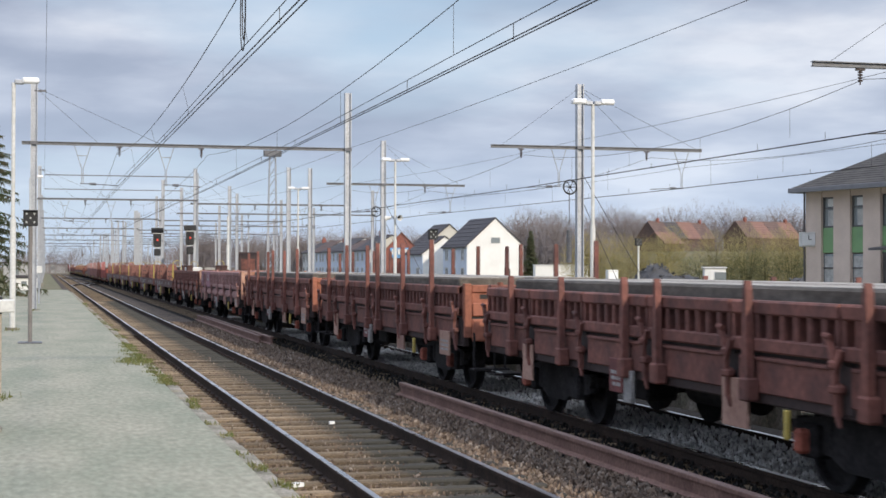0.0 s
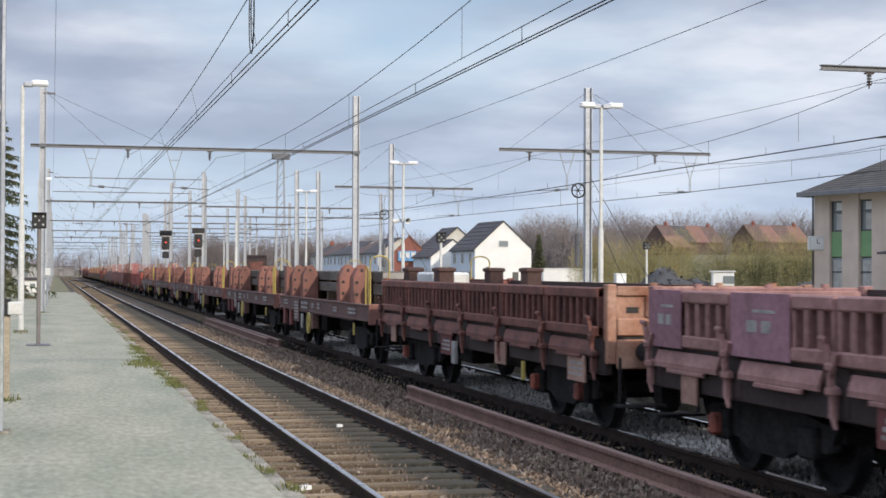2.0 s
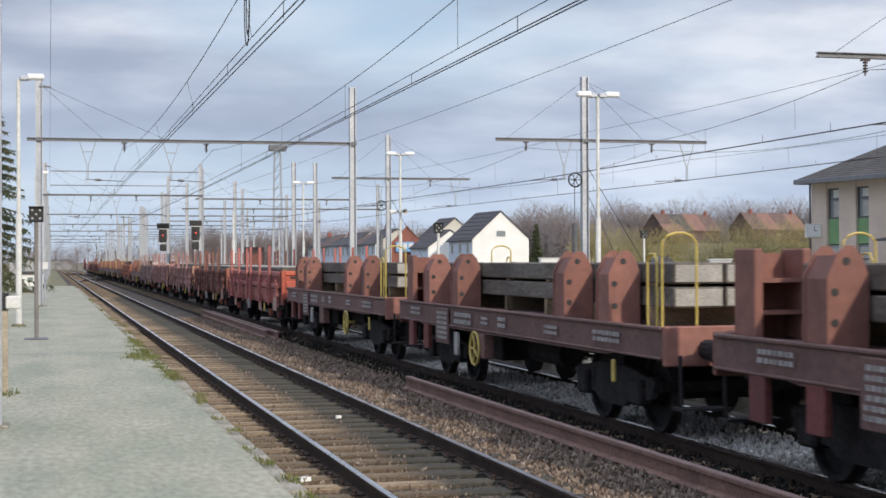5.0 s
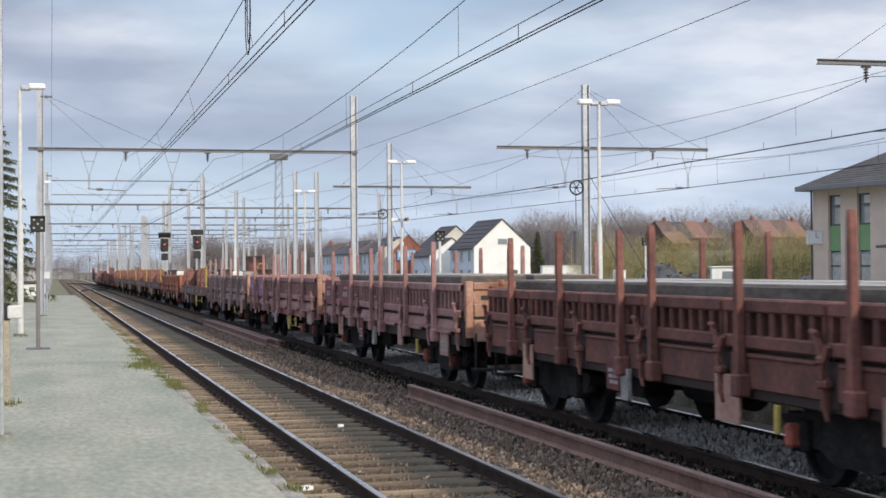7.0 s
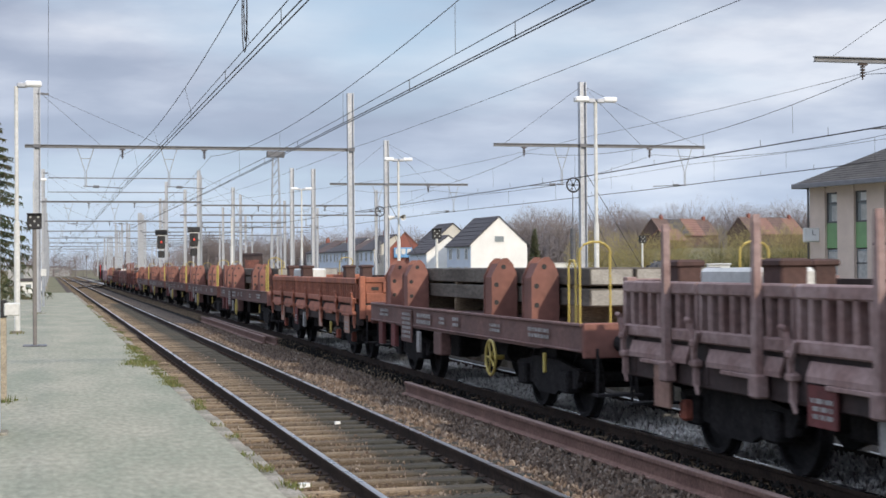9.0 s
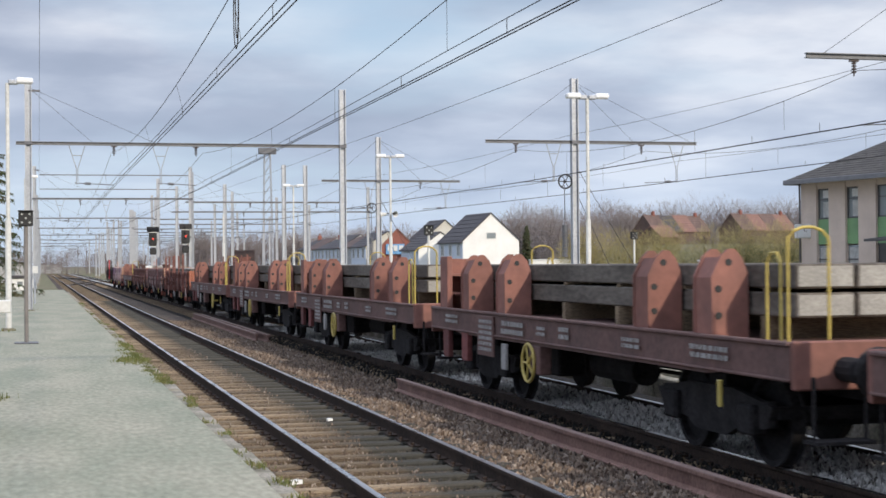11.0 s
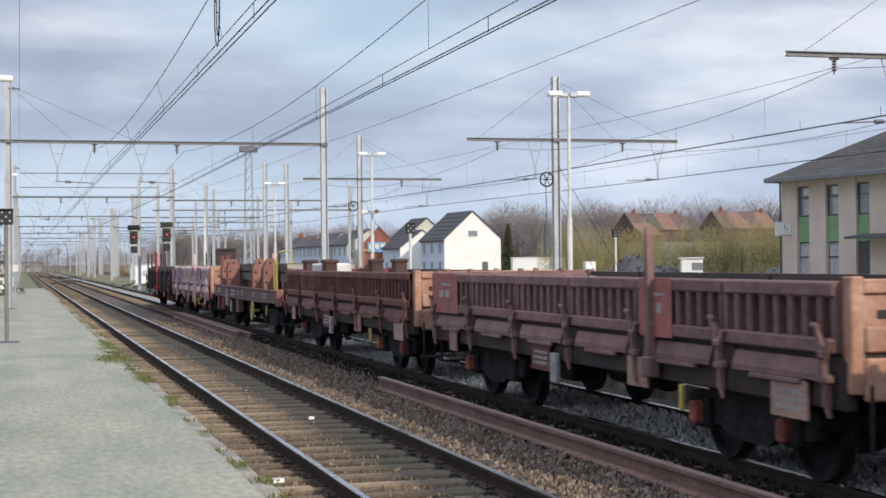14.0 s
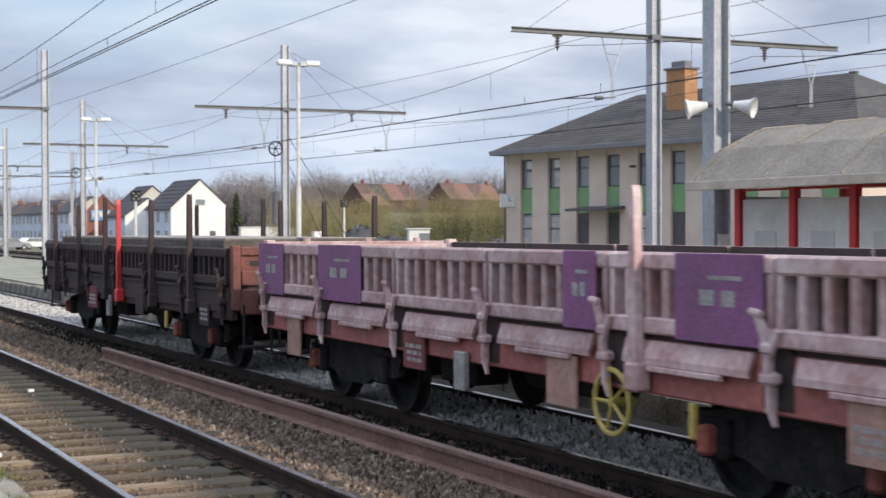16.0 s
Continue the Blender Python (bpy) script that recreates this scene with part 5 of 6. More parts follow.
for k in range(7):
    y = y0 + 0.2 + (y1 - y0 - 0.4) * k / 6
    part("roof_seam", Geo().path([(x, y, z + 0.012) for x, z in prof[1:-1]], 0.02, 5), SHELTER_ROOF, t)
for k in range(8):
    y = y1 - 0.43 - 1.38 * k
    for x in (15.05, 17.2):
        part("post", Geo().box(x - 0.07, x + 0.07, y - 0.07, y + 0.07, FOOT, 2.66, 0.01), RED, t)
    if k < 7:
        for x in (17.2,):
            part("panel", Geo().box(x - 0.015, x + 0.015, y - 1.28, y - 0.10, FOOT + 0.3, 2.5), SHELTER_PANE, t)
        part("front_panel", Geo().box(15.03, 15.06, y - 1.28, y - 0.10, FOOT + 0.35, 2.45), SHELTER_PANE, t, "pale glazed panel")
        part("poster_pane", Geo().box(15.015, 15.028, y - 0.95, y - 0.42, FOOT + 0.5, 1.95), HAZE_PANE, t, "greyish glass pane")
        part("top_rail", Geo().box(15.02, 15.08, y - 1.31, y - 0.07, 2.585, 2.62, 0.005), RED, t)
part("end_panel", Geo().box(15.12, 17.13, y1 - 0.47, y1 - 0.43, FOOT + 0.3, 2.5), SHELTER_PANE, t)
part("bench", Geo().box(16.6, 17.1, y0 + 1, y1 - 1.2, FOOT + 0.42, FOOT + 0.47, 0.01), SLEEPER, t)
t = thing("notice_board", "pale notice sheet on the gantry mast", "sign", at=(12.94, 17.73, 1.55))
part("sheet", Geo().box(-0.10, 0.10, -0.02, 0.0, 0, 0.36), LAMP_WHITE, t)


t = thing("notice_board", "white notice with a green heading on the platform mast", "sign", at=(-0.78, 17.68, 1.46))
part("sheet", Geo().box(-0.22, 0.19, -0.03, 0.06, 0, 0.42, 0.006), LAMP_WHITE, t)
part("heading", Geo().box(-0.21, 0.18, -0.034, -0.031, 0.30, 0.41), GREEN_BIN, t, "green heading")
t = thing("litter_bin", "bright green litter bin fixed to the platform mast", "bin", at=(-0.78, 17.58, 0.55))
part("body", Geo().prism([(-0.20, 0), (0.19, 0), (0.21, 0.82), (-0.22, 0.82)], 1, -0.16, 0.16), GREEN_BIN, t)
part("rim", Geo().box(-0.23, 0.22, -0.17, 0.17, 0.80, 0.86, 0.015), GREEN_BIN, t)
part("band", Geo().box(-0.215, 0.205, -0.165, -0.161, 0.40, 0.43), BLACK, t)
part("bracket", Geo().box(-0.05, 0.15, 0.16, 0.2, 0.2, 0.6), GALV_DARK, t)


# ---- station building ----
BRICK_GREY = mat("pinkish_render", (0.66, 0.545, 0.465), 0.85, vary=0.10, scale=0.8, fine=24, bump=0.2, tint=(0.56, 0.46, 0.39), spec=0.2)
ROOF_DARK = mat("dark_roof_tiles", (0.115, 0.107, 0.10), 0.85, vary=0.35, scale=0.9, fine=18, bump=0.6, tint=(0.07, 0.066, 0.063), stretch=(1, 1, 3), spec=0.2)
ROOF_BROWN = mat("brown_roof_felt", (0.16, 0.145, 0.12), 0.9, vary=0.2, scale=1, spec=0.2)
GREEN = mat("green_panel", (0.20, 0.36, 0.17), 0.5, vary=0.1, scale=1.2, bump=0.02)
GUTTER = mat("grey_gutter", (0.20, 0.20, 0.21), 0.6, vary=0.15, scale=2)
CURTAIN = mat("pale_curtain", (0.5, 0.5, 0.48), 0.8, vary=0.2, scale=4)
FRAME_GREY = mat("dark_frame", (0.10, 0.095, 0.095), 0.6, vary=0.2)
FRAME_WHITE = mat("white_frame", (0.68, 0.68, 0.66), 0.5, vary=0.1)
CHIMNEY = mat("orange_brick", (0.46, 0.245, 0.115), 0.85, vary=0.15, scale=2, fine=16, bump=0.4, tint=(0.36, 0.19, 0.09))

st = thing("station_building", "two-storey station building with green panels and hipped roof", "building", at=(39.4, 75.4, 0), turn=-79.5)
# local x runs along the front towards the camera's end, local y into the house
S0, S1, SD, EAVE = 1.15, 25.0, 10.5, 6.12
strips = [2.4 + 2.3 * i for i in range(10)]
doors = {2, 5}
edges = [S0] + [e for s in strips for e in (s, s + 1.0)] + [S1]
for a, b in zip(edges[::2], edges[1::2]):
    part("pillar", Geo().box(a, b, 0.0, 0.35, 0.0, EAVE), BRICK_GREY, st)
body = Geo()
body.box(S0, S1, 0.06, 0.35, 5.72, EAVE)
part("wall", Geo().box(S0, S1, 0.06, 0.35, 0.0, 1.0), BRICK_GREY, st)
part("wall", Geo().box(S0, S0 + 0.35, 0.35, SD, 0.0, EAVE), BRICK_GREY, st)
part("wall", Geo().box(S1 - 0.35, S1, 0.35, SD, 0.0, EAVE), BRICK_GREY, st)
part("wall", Geo().box(S0, S1, SD - 0.35, SD, 0.0, EAVE), BRICK_GREY, st)
part("wall", body, BRICK_GREY, st)
part("inner_floor", Geo().box(S0 + 0.35, S1 - 0.35, 0.4, SD - 0.4, 3.2, 3.4), KERB, st)
for i, s in enumerate(strips):
    w = part("window", Geo().box(s, s + 1.0, 0.20, 0.24, 4.12, 5.72), PANE, st)
    fr = Geo()
    for a, b, c, d in ((s, s + 0.07, 4.1, 5.72), (s + 0.93, s + 1.0, 4.1, 5.72), (s, s + 1.0, 4.1, 4.18), (s, s + 1.0, 5.64, 5.72), (s, s + 1.0, 5.10, 5.16)):
        fr.box(a, b, 0.15, 0.26, c, d)
    part("window_frame", fr, FRAME_GREY, w)
    if i < 2:
        part("blind", Geo().box(s + 0.34, s + 0.9, 0.190, 0.197, 5.22, 5.62), FRAME_WHITE, w, "bright white pane")
        part("blind", Geo().box(s + 0.36, s + 0.9, 0.190, 0.197, 4.2, 5.02), CURTAIN, w)
    part("green_panel", Geo().box(s, s + 1.0, 0.14, 0.22, 2.78, 4.10), GREEN, st, "green spandrel panel")
    if i in doors or i == 3:
        d = part("door", Geo().box(s, s + 1.0, 0.16, 0.22, 0.3, 2.72, 0.01), FRAME_GREY, st, "dark door")
        part("door_frame", Geo().box(s - 0.001, s + 1.0, 0.12, 0.24, 2.70, 2.78), FRAME_GREY, d)
    else:
        w = part("window", Geo().box(s, s + 1.0, 0.20, 0.24, 1.0, 2.72), PANE, st)
        part("curtain", Geo().box(s + 0.1, s + 0.9, 0.188, 0.196, 1.08, 1.95), CURTAIN, w)
        part("curtain", Geo().box(s + 0.1, s + 0.9, 0.188, 0.196, 2.02, 2.6), CURTAIN, w)
        part("window_frame", Geo().box(s, s + 1.0, 0.15, 0.26, 1.95, 2.02), FRAME_GREY, w)
part("door_canopy", Geo().prism([(-1.3, 2.86), (0.0, 2.95), (0.0, 3.12), (-1.3, 2.98)], 0, 7.6, 10.7), FRAME_GREY, st, "dark flat door canopy")
eo, ridge, hip = 0.85, 9.25, 5.2
a0, a1, b0, b1 = S0 - 0.3, S1 + eo, -eo, SD + eo
rf = Geo()
m = (b0 + b1) / 2
rv = [(a0, b0, EAVE + 0.1), (a1, b0, EAVE + 0.1), (a1, b1, EAVE + 0.1), (a0, b1, EAVE + 0.1), (a0 + hip, m, ridge), (a1 - hip, m, ridge)]
rf.add(rv, [(0, 1, 5, 4), (1, 2, 5), (2, 3, 4, 5), (3, 0, 4), (0, 3, 2, 1)])
roof = part("roof", rf, ROOF_DARK, st, "dark tiled hipped roof")
part("ridge_cap", Geo().box(a1 - hip - 0.2, a1 - hip + 0.2, m - 0.12, m + 0.12, ridge - 0.05, ridge + 0.06), ROOF_BROWN, roof)
# courses of tiles on the front slope
n = 22
for k in range(n):
    u = (k + 0.5) / n
    xa, xb = a0 + hip * u + 0.05, a1 - hip * u - 0.05
    yy, zz = b0 + (m - b0) * u, EAVE + 0.1 + (ridge - EAVE - 0.1) * u
    part("tile_course", Geo().box(xa, xb, yy - 0.02, yy + 0.10, zz - 0.010, zz + 0.012), ROOF_DARK, roof)
gt = Geo()
gt.box(a0 - 0.05, a1 + 0.05, b0 - 0.08, b0 + 0.06, EAVE - 0.14, EAVE + 0.12, 0.02)
gt.box(a0 - 0.08, a0 + 0.06, b0, b1, EAVE - 0.14, EAVE + 0.12, 0.02)
part("gutter", gt, GUTTER, st)
part("soffit", Geo().box(a0, a1, b0, 0.0, EAVE - 0.02, EAVE + 0.05), GUTTER, st)
ch = part("chimney", Geo().box(10.95, 12.3, 2.6, 3.5, 7.2, 10.0, 0.02), CHIMNEY, st, "orange brick chimney")
part("chimney_cap", Geo().box(10.85, 12.4, 2.5, 3.6, 10.0, 10.12, 0.02), GUTTER, ch)
part("chimney_pot", Geo().box(11.1, 12.1, 2.8, 3.3, 10.12, 10.45, 0.04), GUTTER, ch)
part("flashing", Geo().box(10.8, 11.1, 2.2, 2.7, 7.55, 7.7), FRAME_WHITE, ch)
part("downpipe", Geo().tube((S0 - 0.05, -0.05, 0.1), (S0 - 0.05, -0.05, EAVE), 0.05, 8), FRAME_GREY, st)
part("wall_lamp", Geo().box(11.35, 11.5, -0.35, 0.0, 5.0, 5.12, 0.02), FRAME_GREY, st)
part("house_plinth", Geo().box(S0 - 0.05, S1 + 0.05, -0.05, 0.06, -0.42, 0.35), GUTTER, st)
t = thing("platform_clock", "square white clock on the corner of the station", "clock", at=(39.35, 73.6, 3.5))
part("case", Geo().box(-0.45, 0.45, -0.12, 0.12, -0.38, 0.38, 0.04), LAMP_WHITE, t)
part("dial", Geo().box(-0.38, 0.38, -0.135, -0.122, -0.31, 0.31), LAMP_GLASS, t)
part("pointer", Geo().box(-0.015, 0.015, -0.15, -0.137, 0, 0.24), BLACK, t)
part("pointer", Geo().box(0.0, 0.17, -0.15, -0.137, -0.015, 0.015), BLACK, t)
part("wall_bracket", Geo().box(0.45, 1.1, -0.03, 0.03, -0.05, 0.05), FRAME_GREY, t)


# ---- houses and the distance ----
HOUSE_WHITE = mat("white_render", (0.80, 0.80, 0.78), 0.8, vary=0.05, scale=0.5, fine=12, bump=0.1, tint=(0.70, 0.70, 0.68))
# pale render with the bluish shade of the fronts put into its colour
HOUSE_SHADE_BLUE = mat("shade_blue_render", (0.62, 0.68, 0.77), 0.8, vary=0.07, scale=0.5, fine=12, bump=0.1, tint=(0.55, 0.61, 0.70))
HOUSE_GREY = mat("grey_render", (0.40, 0.40, 0.40), 0.8, vary=0.1, scale=0.5, tint=(0.31, 0.31, 0.31))
HOUSE_CREAM = mat("cream_render", (0.56, 0.54, 0.48), 0.8, vary=0.1, scale=0.5)
HOUSE_BRICK = mat("red_brick", (0.30, 0.11, 0.08), 0.85, vary=0.2, scale=0.8, fine=8, tint=(0.22, 0.085, 0.065))
HOUSE_BROWN = mat("brown_brick", (0.13, 0.085, 0.07), 0.85, vary=0.2, scale=0.8, fine=8)
SLATE = mat("slate_roof", (0.075, 0.07, 0.075), 0.8, vary=0.25, scale=0.6, fine=6, stretch=(1, 1, 3), tint=(0.05, 0.045, 0.05))
TILE_RED = mat("red_tile_roof", (0.225, 0.125, 0.10), 0.85, vary=0.2, scale=0.5, fine=5, tint=(0.19, 0.105, 0.085))
TILE_BROWN = mat("brown_tile_roof", (0.15, 0.10, 0.085), 0.85, vary=0.2, scale=0.5, fine=5, tint=(0.10, 0.065, 0.056))
SKY_BLUE = mat("blue_panel", (0.16, 0.36, 0.62), 0.6, vary=0.1)


def house(x, y, turn, w, d, eave, apex, wall, roof, front, windows, label, gable_window=False, chimney=True, dormer=False, hip=0.0):
    """Gabled house: local x across the gable, local y along the ridge, gable end at y = 0."""
    t = thing("house", label, "house", "houses beyond the railway", at=(x, y, -0.42), turn=turn)
    g = Geo()
    g.prism([(-w / 2, 0), (w / 2, 0), (w / 2, eave), (0, apex), (-w / 2, eave)], 1, 0, d)
    part("wall", g, wall, t)
    for s in (-1, 1):
        r = Geo()
        k = (apex - eave) / (w / 2)
        e = 0.35
        top = [(0, apex + 0.16), (s * (w / 2 + e), eave - k * e + 0.16), (s * (w / 2 + e), eave - k * e), (0, apex)]
        r.prism(top, 1, -0.15, d + 0.15)
        rp = part("roof", r, roof, t)
        for q in range(7):
            u = (q + 0.5) / 7
            part("roof_course", Geo().box(s * (w / 2 + e) * u - 0.05, s * (w / 2 + e) * u + 0.05, -0.14, d + 0.14, apex + 0.17 - (apex - eave + k * e) * u - 0.05, apex + 0.178 - (apex - eave + k * e) * u), roof, rp)
    if front is not wall:
        part("front", Geo().box(-w / 2 - 0.06, -w / 2, 0.02, d - 0.02, 0, eave - 0.15), front, t)
    for i in range(windows):
        for lvl in (0.9, 3.3):
            if lvl + 1.2 > eave:
                continue
            yy = d * (i + 0.5) / windows
            win = part("window", Geo().box(-w / 2 - 0.09, -w / 2 - 0.05, yy - 0.55, yy + 0.55, lvl, lvl + 1.35), PANE, t)
            fr = Geo()
            for a, b, c, e2 in ((-0.62, -0.52, 0, 1.4), (0.52, 0.62, 0, 1.4), (-0.62, 0.62, -0.06, 0.04), (-0.62, 0.62, 1.32, 1.42), (-0.04, 0.04, 0, 1.4)):
                fr.box(-w / 2 - 0.13, -w / 2 - 0.05, yy + a, yy + b, lvl + c, lvl + e2)
            part("window_frame", fr, FRAME_WHITE, win)
    if gable_window:
        wv = part("window", Geo().box(-0.6, 0.6, -0.06, 0.0, apex - 3.2, apex - 2.5), PANE, t)
        part("window_frame", Geo().box(-0.68, 0.68, -0.04, -0.02, apex - 3.28, apex - 2.42), FRAME_WHITE, wv)
        part("side_door", Geo().box(w / 2 - 2.6, w / 2 - 1.8, -0.05, 0.0, 0.2, 2.2), FRAME_GREY, t)
    if chimney:
        c = part("chimney", Geo().box(-0.35, 0.35, d * 0.62, d * 0.62 + 0.7, apex - 0.5, apex + 0.9, 0.04), HOUSE_BRICK, t)
        part("chimney_pot", Geo().tube((0, d * 0.62 + 0.35, apex + 0.9), (0, d * 0.62 + 0.35, apex + 1.3), 0.14, 8), TILE_RED, c)
    if dormer:
        part("dormer", Geo().box(-w / 2 + 0.6, -w / 2 + 2.2, d * 0.3, d * 0.7, eave, eave + 1.5, 0.05), SKY_BLUE, t, "pale blue dormer")
    return t


house(56.55, 189.0, 3, 7.7, 10.0, 5.2, 8.7, HOUSE_WHITE, SLATE, HOUSE_SHADE_BLUE, 3, "white rendered house with slate roof, its front tinted blue as shade", True, chimney=False)
house(54.0, 205.0, 4, 6.4, 8.0, 4.3, 6.6, HOUSE_WHITE, SLATE, HOUSE_SHADE_BLUE, 2, "low white house with slate roof, its front tinted blue as shade", chimney=False)
house(57.6, 216.0, 2, 7.0, 8.0, 5.6, 8.6, HOUSE_CREAM, SLATE, HOUSE_WHITE, 2, "cream gabled house behind another", chimney=False)
brick = house(51.1, 219.0, -13, 4.6, 7.0, 5.0, 7.4, HOUSE_BRICK, TILE_RED, HOUSE_BRICK, 1, "narrow red brick house with a blue upper window", chimney=False)
bay = part("bay_window", Geo().box(-1.7, 1.0, -0.35, 0.0, 3.7, 5.2, 0.04), SKY_BLUE, brick, "pale blue framed bay window")
for x in (-1.45, -0.6, 0.25):
    part("pane", Geo().box(x, x + 0.6, -0.37, -0.352, 4.2, 5.0), FRAME_WHITE, bay)
# terrace that faces the tracks, its fronts foreshortened, most tinted blue as shade
for i, (roof, wall, front, apex, ch) in enumerate(((SLATE, HOUSE_CREAM, HOUSE_SHADE_BLUE, 7.3, True), (TILE_BROWN, HOUSE_CREAM, HOUSE_GREY, 6.8, False), (SLATE, HOUSE_WHITE, HOUSE_SHADE_BLUE, 7.2, False),
                                                  (SLATE, HOUSE_GREY, HOUSE_SHADE_BLUE, 6.7, True), (TILE_BROWN, HOUSE_WHITE, HOUSE_SHADE_BLUE, 7.1, False), (SLATE, HOUSE_WHITE, HOUSE_WHITE, 6.9, True))):
    house(52.6, 232.0 + 10.4 * i, 1.5, 7.0, 10.0, 5.1, apex, wall, roof, front, 3, ("pale blue" if front is HOUSE_SHADE_BLUE else "white" if front is HOUSE_WHITE else "grey") + " terrace house with " + ("slate" if roof is SLATE else "brown tiled") + " roof", chimney=ch)

# rise behind the willows that carries two rows of steep-roofed houses
g = Geo()
nx, ny = 30, 16
vs = []
for j in range(ny + 1):
    for i in range(nx + 1):
        x, y = 110 + 200 * i / nx, 270 + 240 * j / ny
        u, v = min(1.0, i / 6, (nx - i) / 4), min(1.0, j / 5, (ny - j) / 4)
        vs.append((x, y, -0.45 + 6.4 * (3 * u * u - 2 * u ** 3) * (3 * v * v - 2 * v ** 3)))
g.add(vs, [(j * (nx + 1) + i, j * (nx + 1) + i + 1, (j + 1) * (nx + 1) + i + 1, (j + 1) * (nx + 1) + i) for j in range(ny) for i in range(nx)])
setting("ground_rise", g, EARTH, "grassy rise behind the willow thicket")
HILL = 6.3


def steep_house(x, y, turn, w, d, rise, roof, low=0.0, chimney=False):
    label = "steep-roofed brick terrace house with " + ("slate" if roof is SLATE else "red tiled" if roof is TILE_RED else "brown tiled") + " roof"
    t = house(x, y, turn, w, d, 3.7 - low, 3.7 - low + rise, HOUSE_BROWN, roof, HOUSE_BROWN, 1, label, chimney=chimney)
    t.location.z = HILL - 0.4
    return t


for bx0, by0, n, kinds in ((148.5, 361.5, 4, (TILE_BROWN, SLATE, TILE_RED, TILE_BROWN)), (167.8, 351.2, 4, (TILE_BROWN, TILE_RED, TILE_BROWN, TILE_RED))):
    for i in range(n):
        k = 5.2 * i
        steep_house(bx0 + 0.92 * k, by0 + 0.39 * k, -67, 7.6, 5.15, 4.0 - 0.12 * (i % 2), kinds[i], chimney=i in (0, 3))
steep_house(144.8, 348.0, -67, 7.0, 6.5, 2.6, TILE_RED, 1.7)


def box_store(x, y, turn, w, d, h, label, mt, window=False):
    t = thing("container", label, "container", at=(x, y, -0.42), turn=turn)
    part("body", Geo().box(-w / 2, w / 2, 0, d, 0, h, 0.05), mt, t)
    part("roof", Geo().box(-w / 2 - 0.1, w / 2 + 0.1, -0.1, d + 0.1, h, h + 0.1, 0.03), FRAME_WHITE, t)
    for k in range(int(w / 0.9)):
        part("rib", Geo().box(-w / 2 + 0.4 + 0.9 * k, -w / 2 + 0.48 + 0.9 * k, -0.04, 0.0, 0.1, h - 0.1), mt, t)
    if window:
        part("window", Geo().box(0.0, 0.75, -0.05, 0.0, h - 0.75, h - 0.25), PANE, t)


box_store(58.3, 168.0, -14, 6.2, 3.0, 2.6, "long white storage container", HOUSE_WHITE)
box_store(43.9, 95.0, -22, 1.45, 2.2, 2.35, "small white flat-roofed shed", HOUSE_WHITE, True)
t = thing("switch_cabinet", "narrow white trackside cabinet", "cabinet", at=(31.5, 82.0, PLAT))
part("body", Geo().box(-0.32, 0.32, -0.2, 0.2, 0, 1.7, 0.03), LAMP_WHITE, t)
part("door", Geo().box(-0.27, 0.27, -0.22, -0.2, 0.15, 1.55, 0.01), LAMP_GLASS, t)


def heap(x, y, w, d, h, seed, label):
    r = random.Random(seed)
    g = Geo()
    n = 26
    vs = []
    for j in range(n + 1):
        for i in range(n + 1):
            u, v = 2 * i / n - 1, 2 * j / n - 1
            k = max(0.0, 1 - u * u) * max(0.0, 1 - v * v)
            vs.append((x + u * w / 2, y + v * d / 2, -0.45 + h * k ** 0.7 * (0.85 + 0.4 * noise.noise((u * 2 + seed, v * 2, 0))) + 0.12 * k * noise.noise((u * 9, v * 9, seed))))
    g.add(vs, [(j * (n + 1) + i, j * (n + 1) + i + 1, (j + 1) * (n + 1) + i + 1, (j + 1) * (n + 1) + i) for j in range(n) for i in range(n)])
    for _ in range(700):
        i = r.randrange(len(vs))
        c = Vector(vs[i]) + Vector((r.uniform(-0.3, 0.3), r.uniform(-0.3, 0.3), 0.0))
        s = r.uniform(0.06, 0.2)
        o = [Vector((r.uniform(-1, 1), r.uniform(-1, 1), r.uniform(-1, 1))).normalized() * s for _ in range(4)]
        g.add([c + o[0], c + o[1], c + o[2], c + o[3]], [(0, 1, 2), (0, 2, 3), (0, 3, 1), (1, 3, 2)])
    return stuff("gravel_heap", g, STONE_GREY, label, "gravel")


heap(42.0, 99.0, 7.5, 6, 2.6, 1, "heap of dark grey gravel beside a shed")
heap(48.5, 92.0, 9, 5, 1.9, 2, "low heap of grey gravel")
heap(39.5, 90.0, 6, 4, 1.3, 3, "low heap of grey gravel")

# ---- vegetation ----
TWIG = island_mat("bare_twig", [(0.085, 0.065, 0.055), (0.15, 0.115, 0.095), (0.20, 0.155, 0.125), (0.115, 0.085, 0.075), (0.17, 0.12, 0.095)])
# far twigs: the haze of distance is mixed into paler colours
TWIG_FAR = island_mat("haze_tinted_twig", [(0.13, 0.112, 0.11), (0.19, 0.165, 0.158), (0.25, 0.215, 0.20), (0.16, 0.14, 0.138)])
WILLOW = island_mat("willow_twig", [(0.25, 0.215, 0.09), (0.33, 0.275, 0.12), (0.20, 0.185, 0.08), (0.40, 0.335, 0.16)])
SCRUB = island_mat("dark_scrub", [(0.045, 0.055, 0.025), (0.08, 0.085, 0.035), (0.11, 0.10, 0.045), (0.06, 0.07, 0.03)])
NEEDLE = island_mat("conifer_needle", [(0.03, 0.05, 0.025), (0.055, 0.075, 0.035), (0.08, 0.085, 0.045), (0.10, 0.07, 0.045)])
LEAF = island_mat("platform_weed", [(0.075, 0.105, 0.03), (0.14, 0.16, 0.05), (0.20, 0.18, 0.075), (0.10, 0.12, 0.045)])
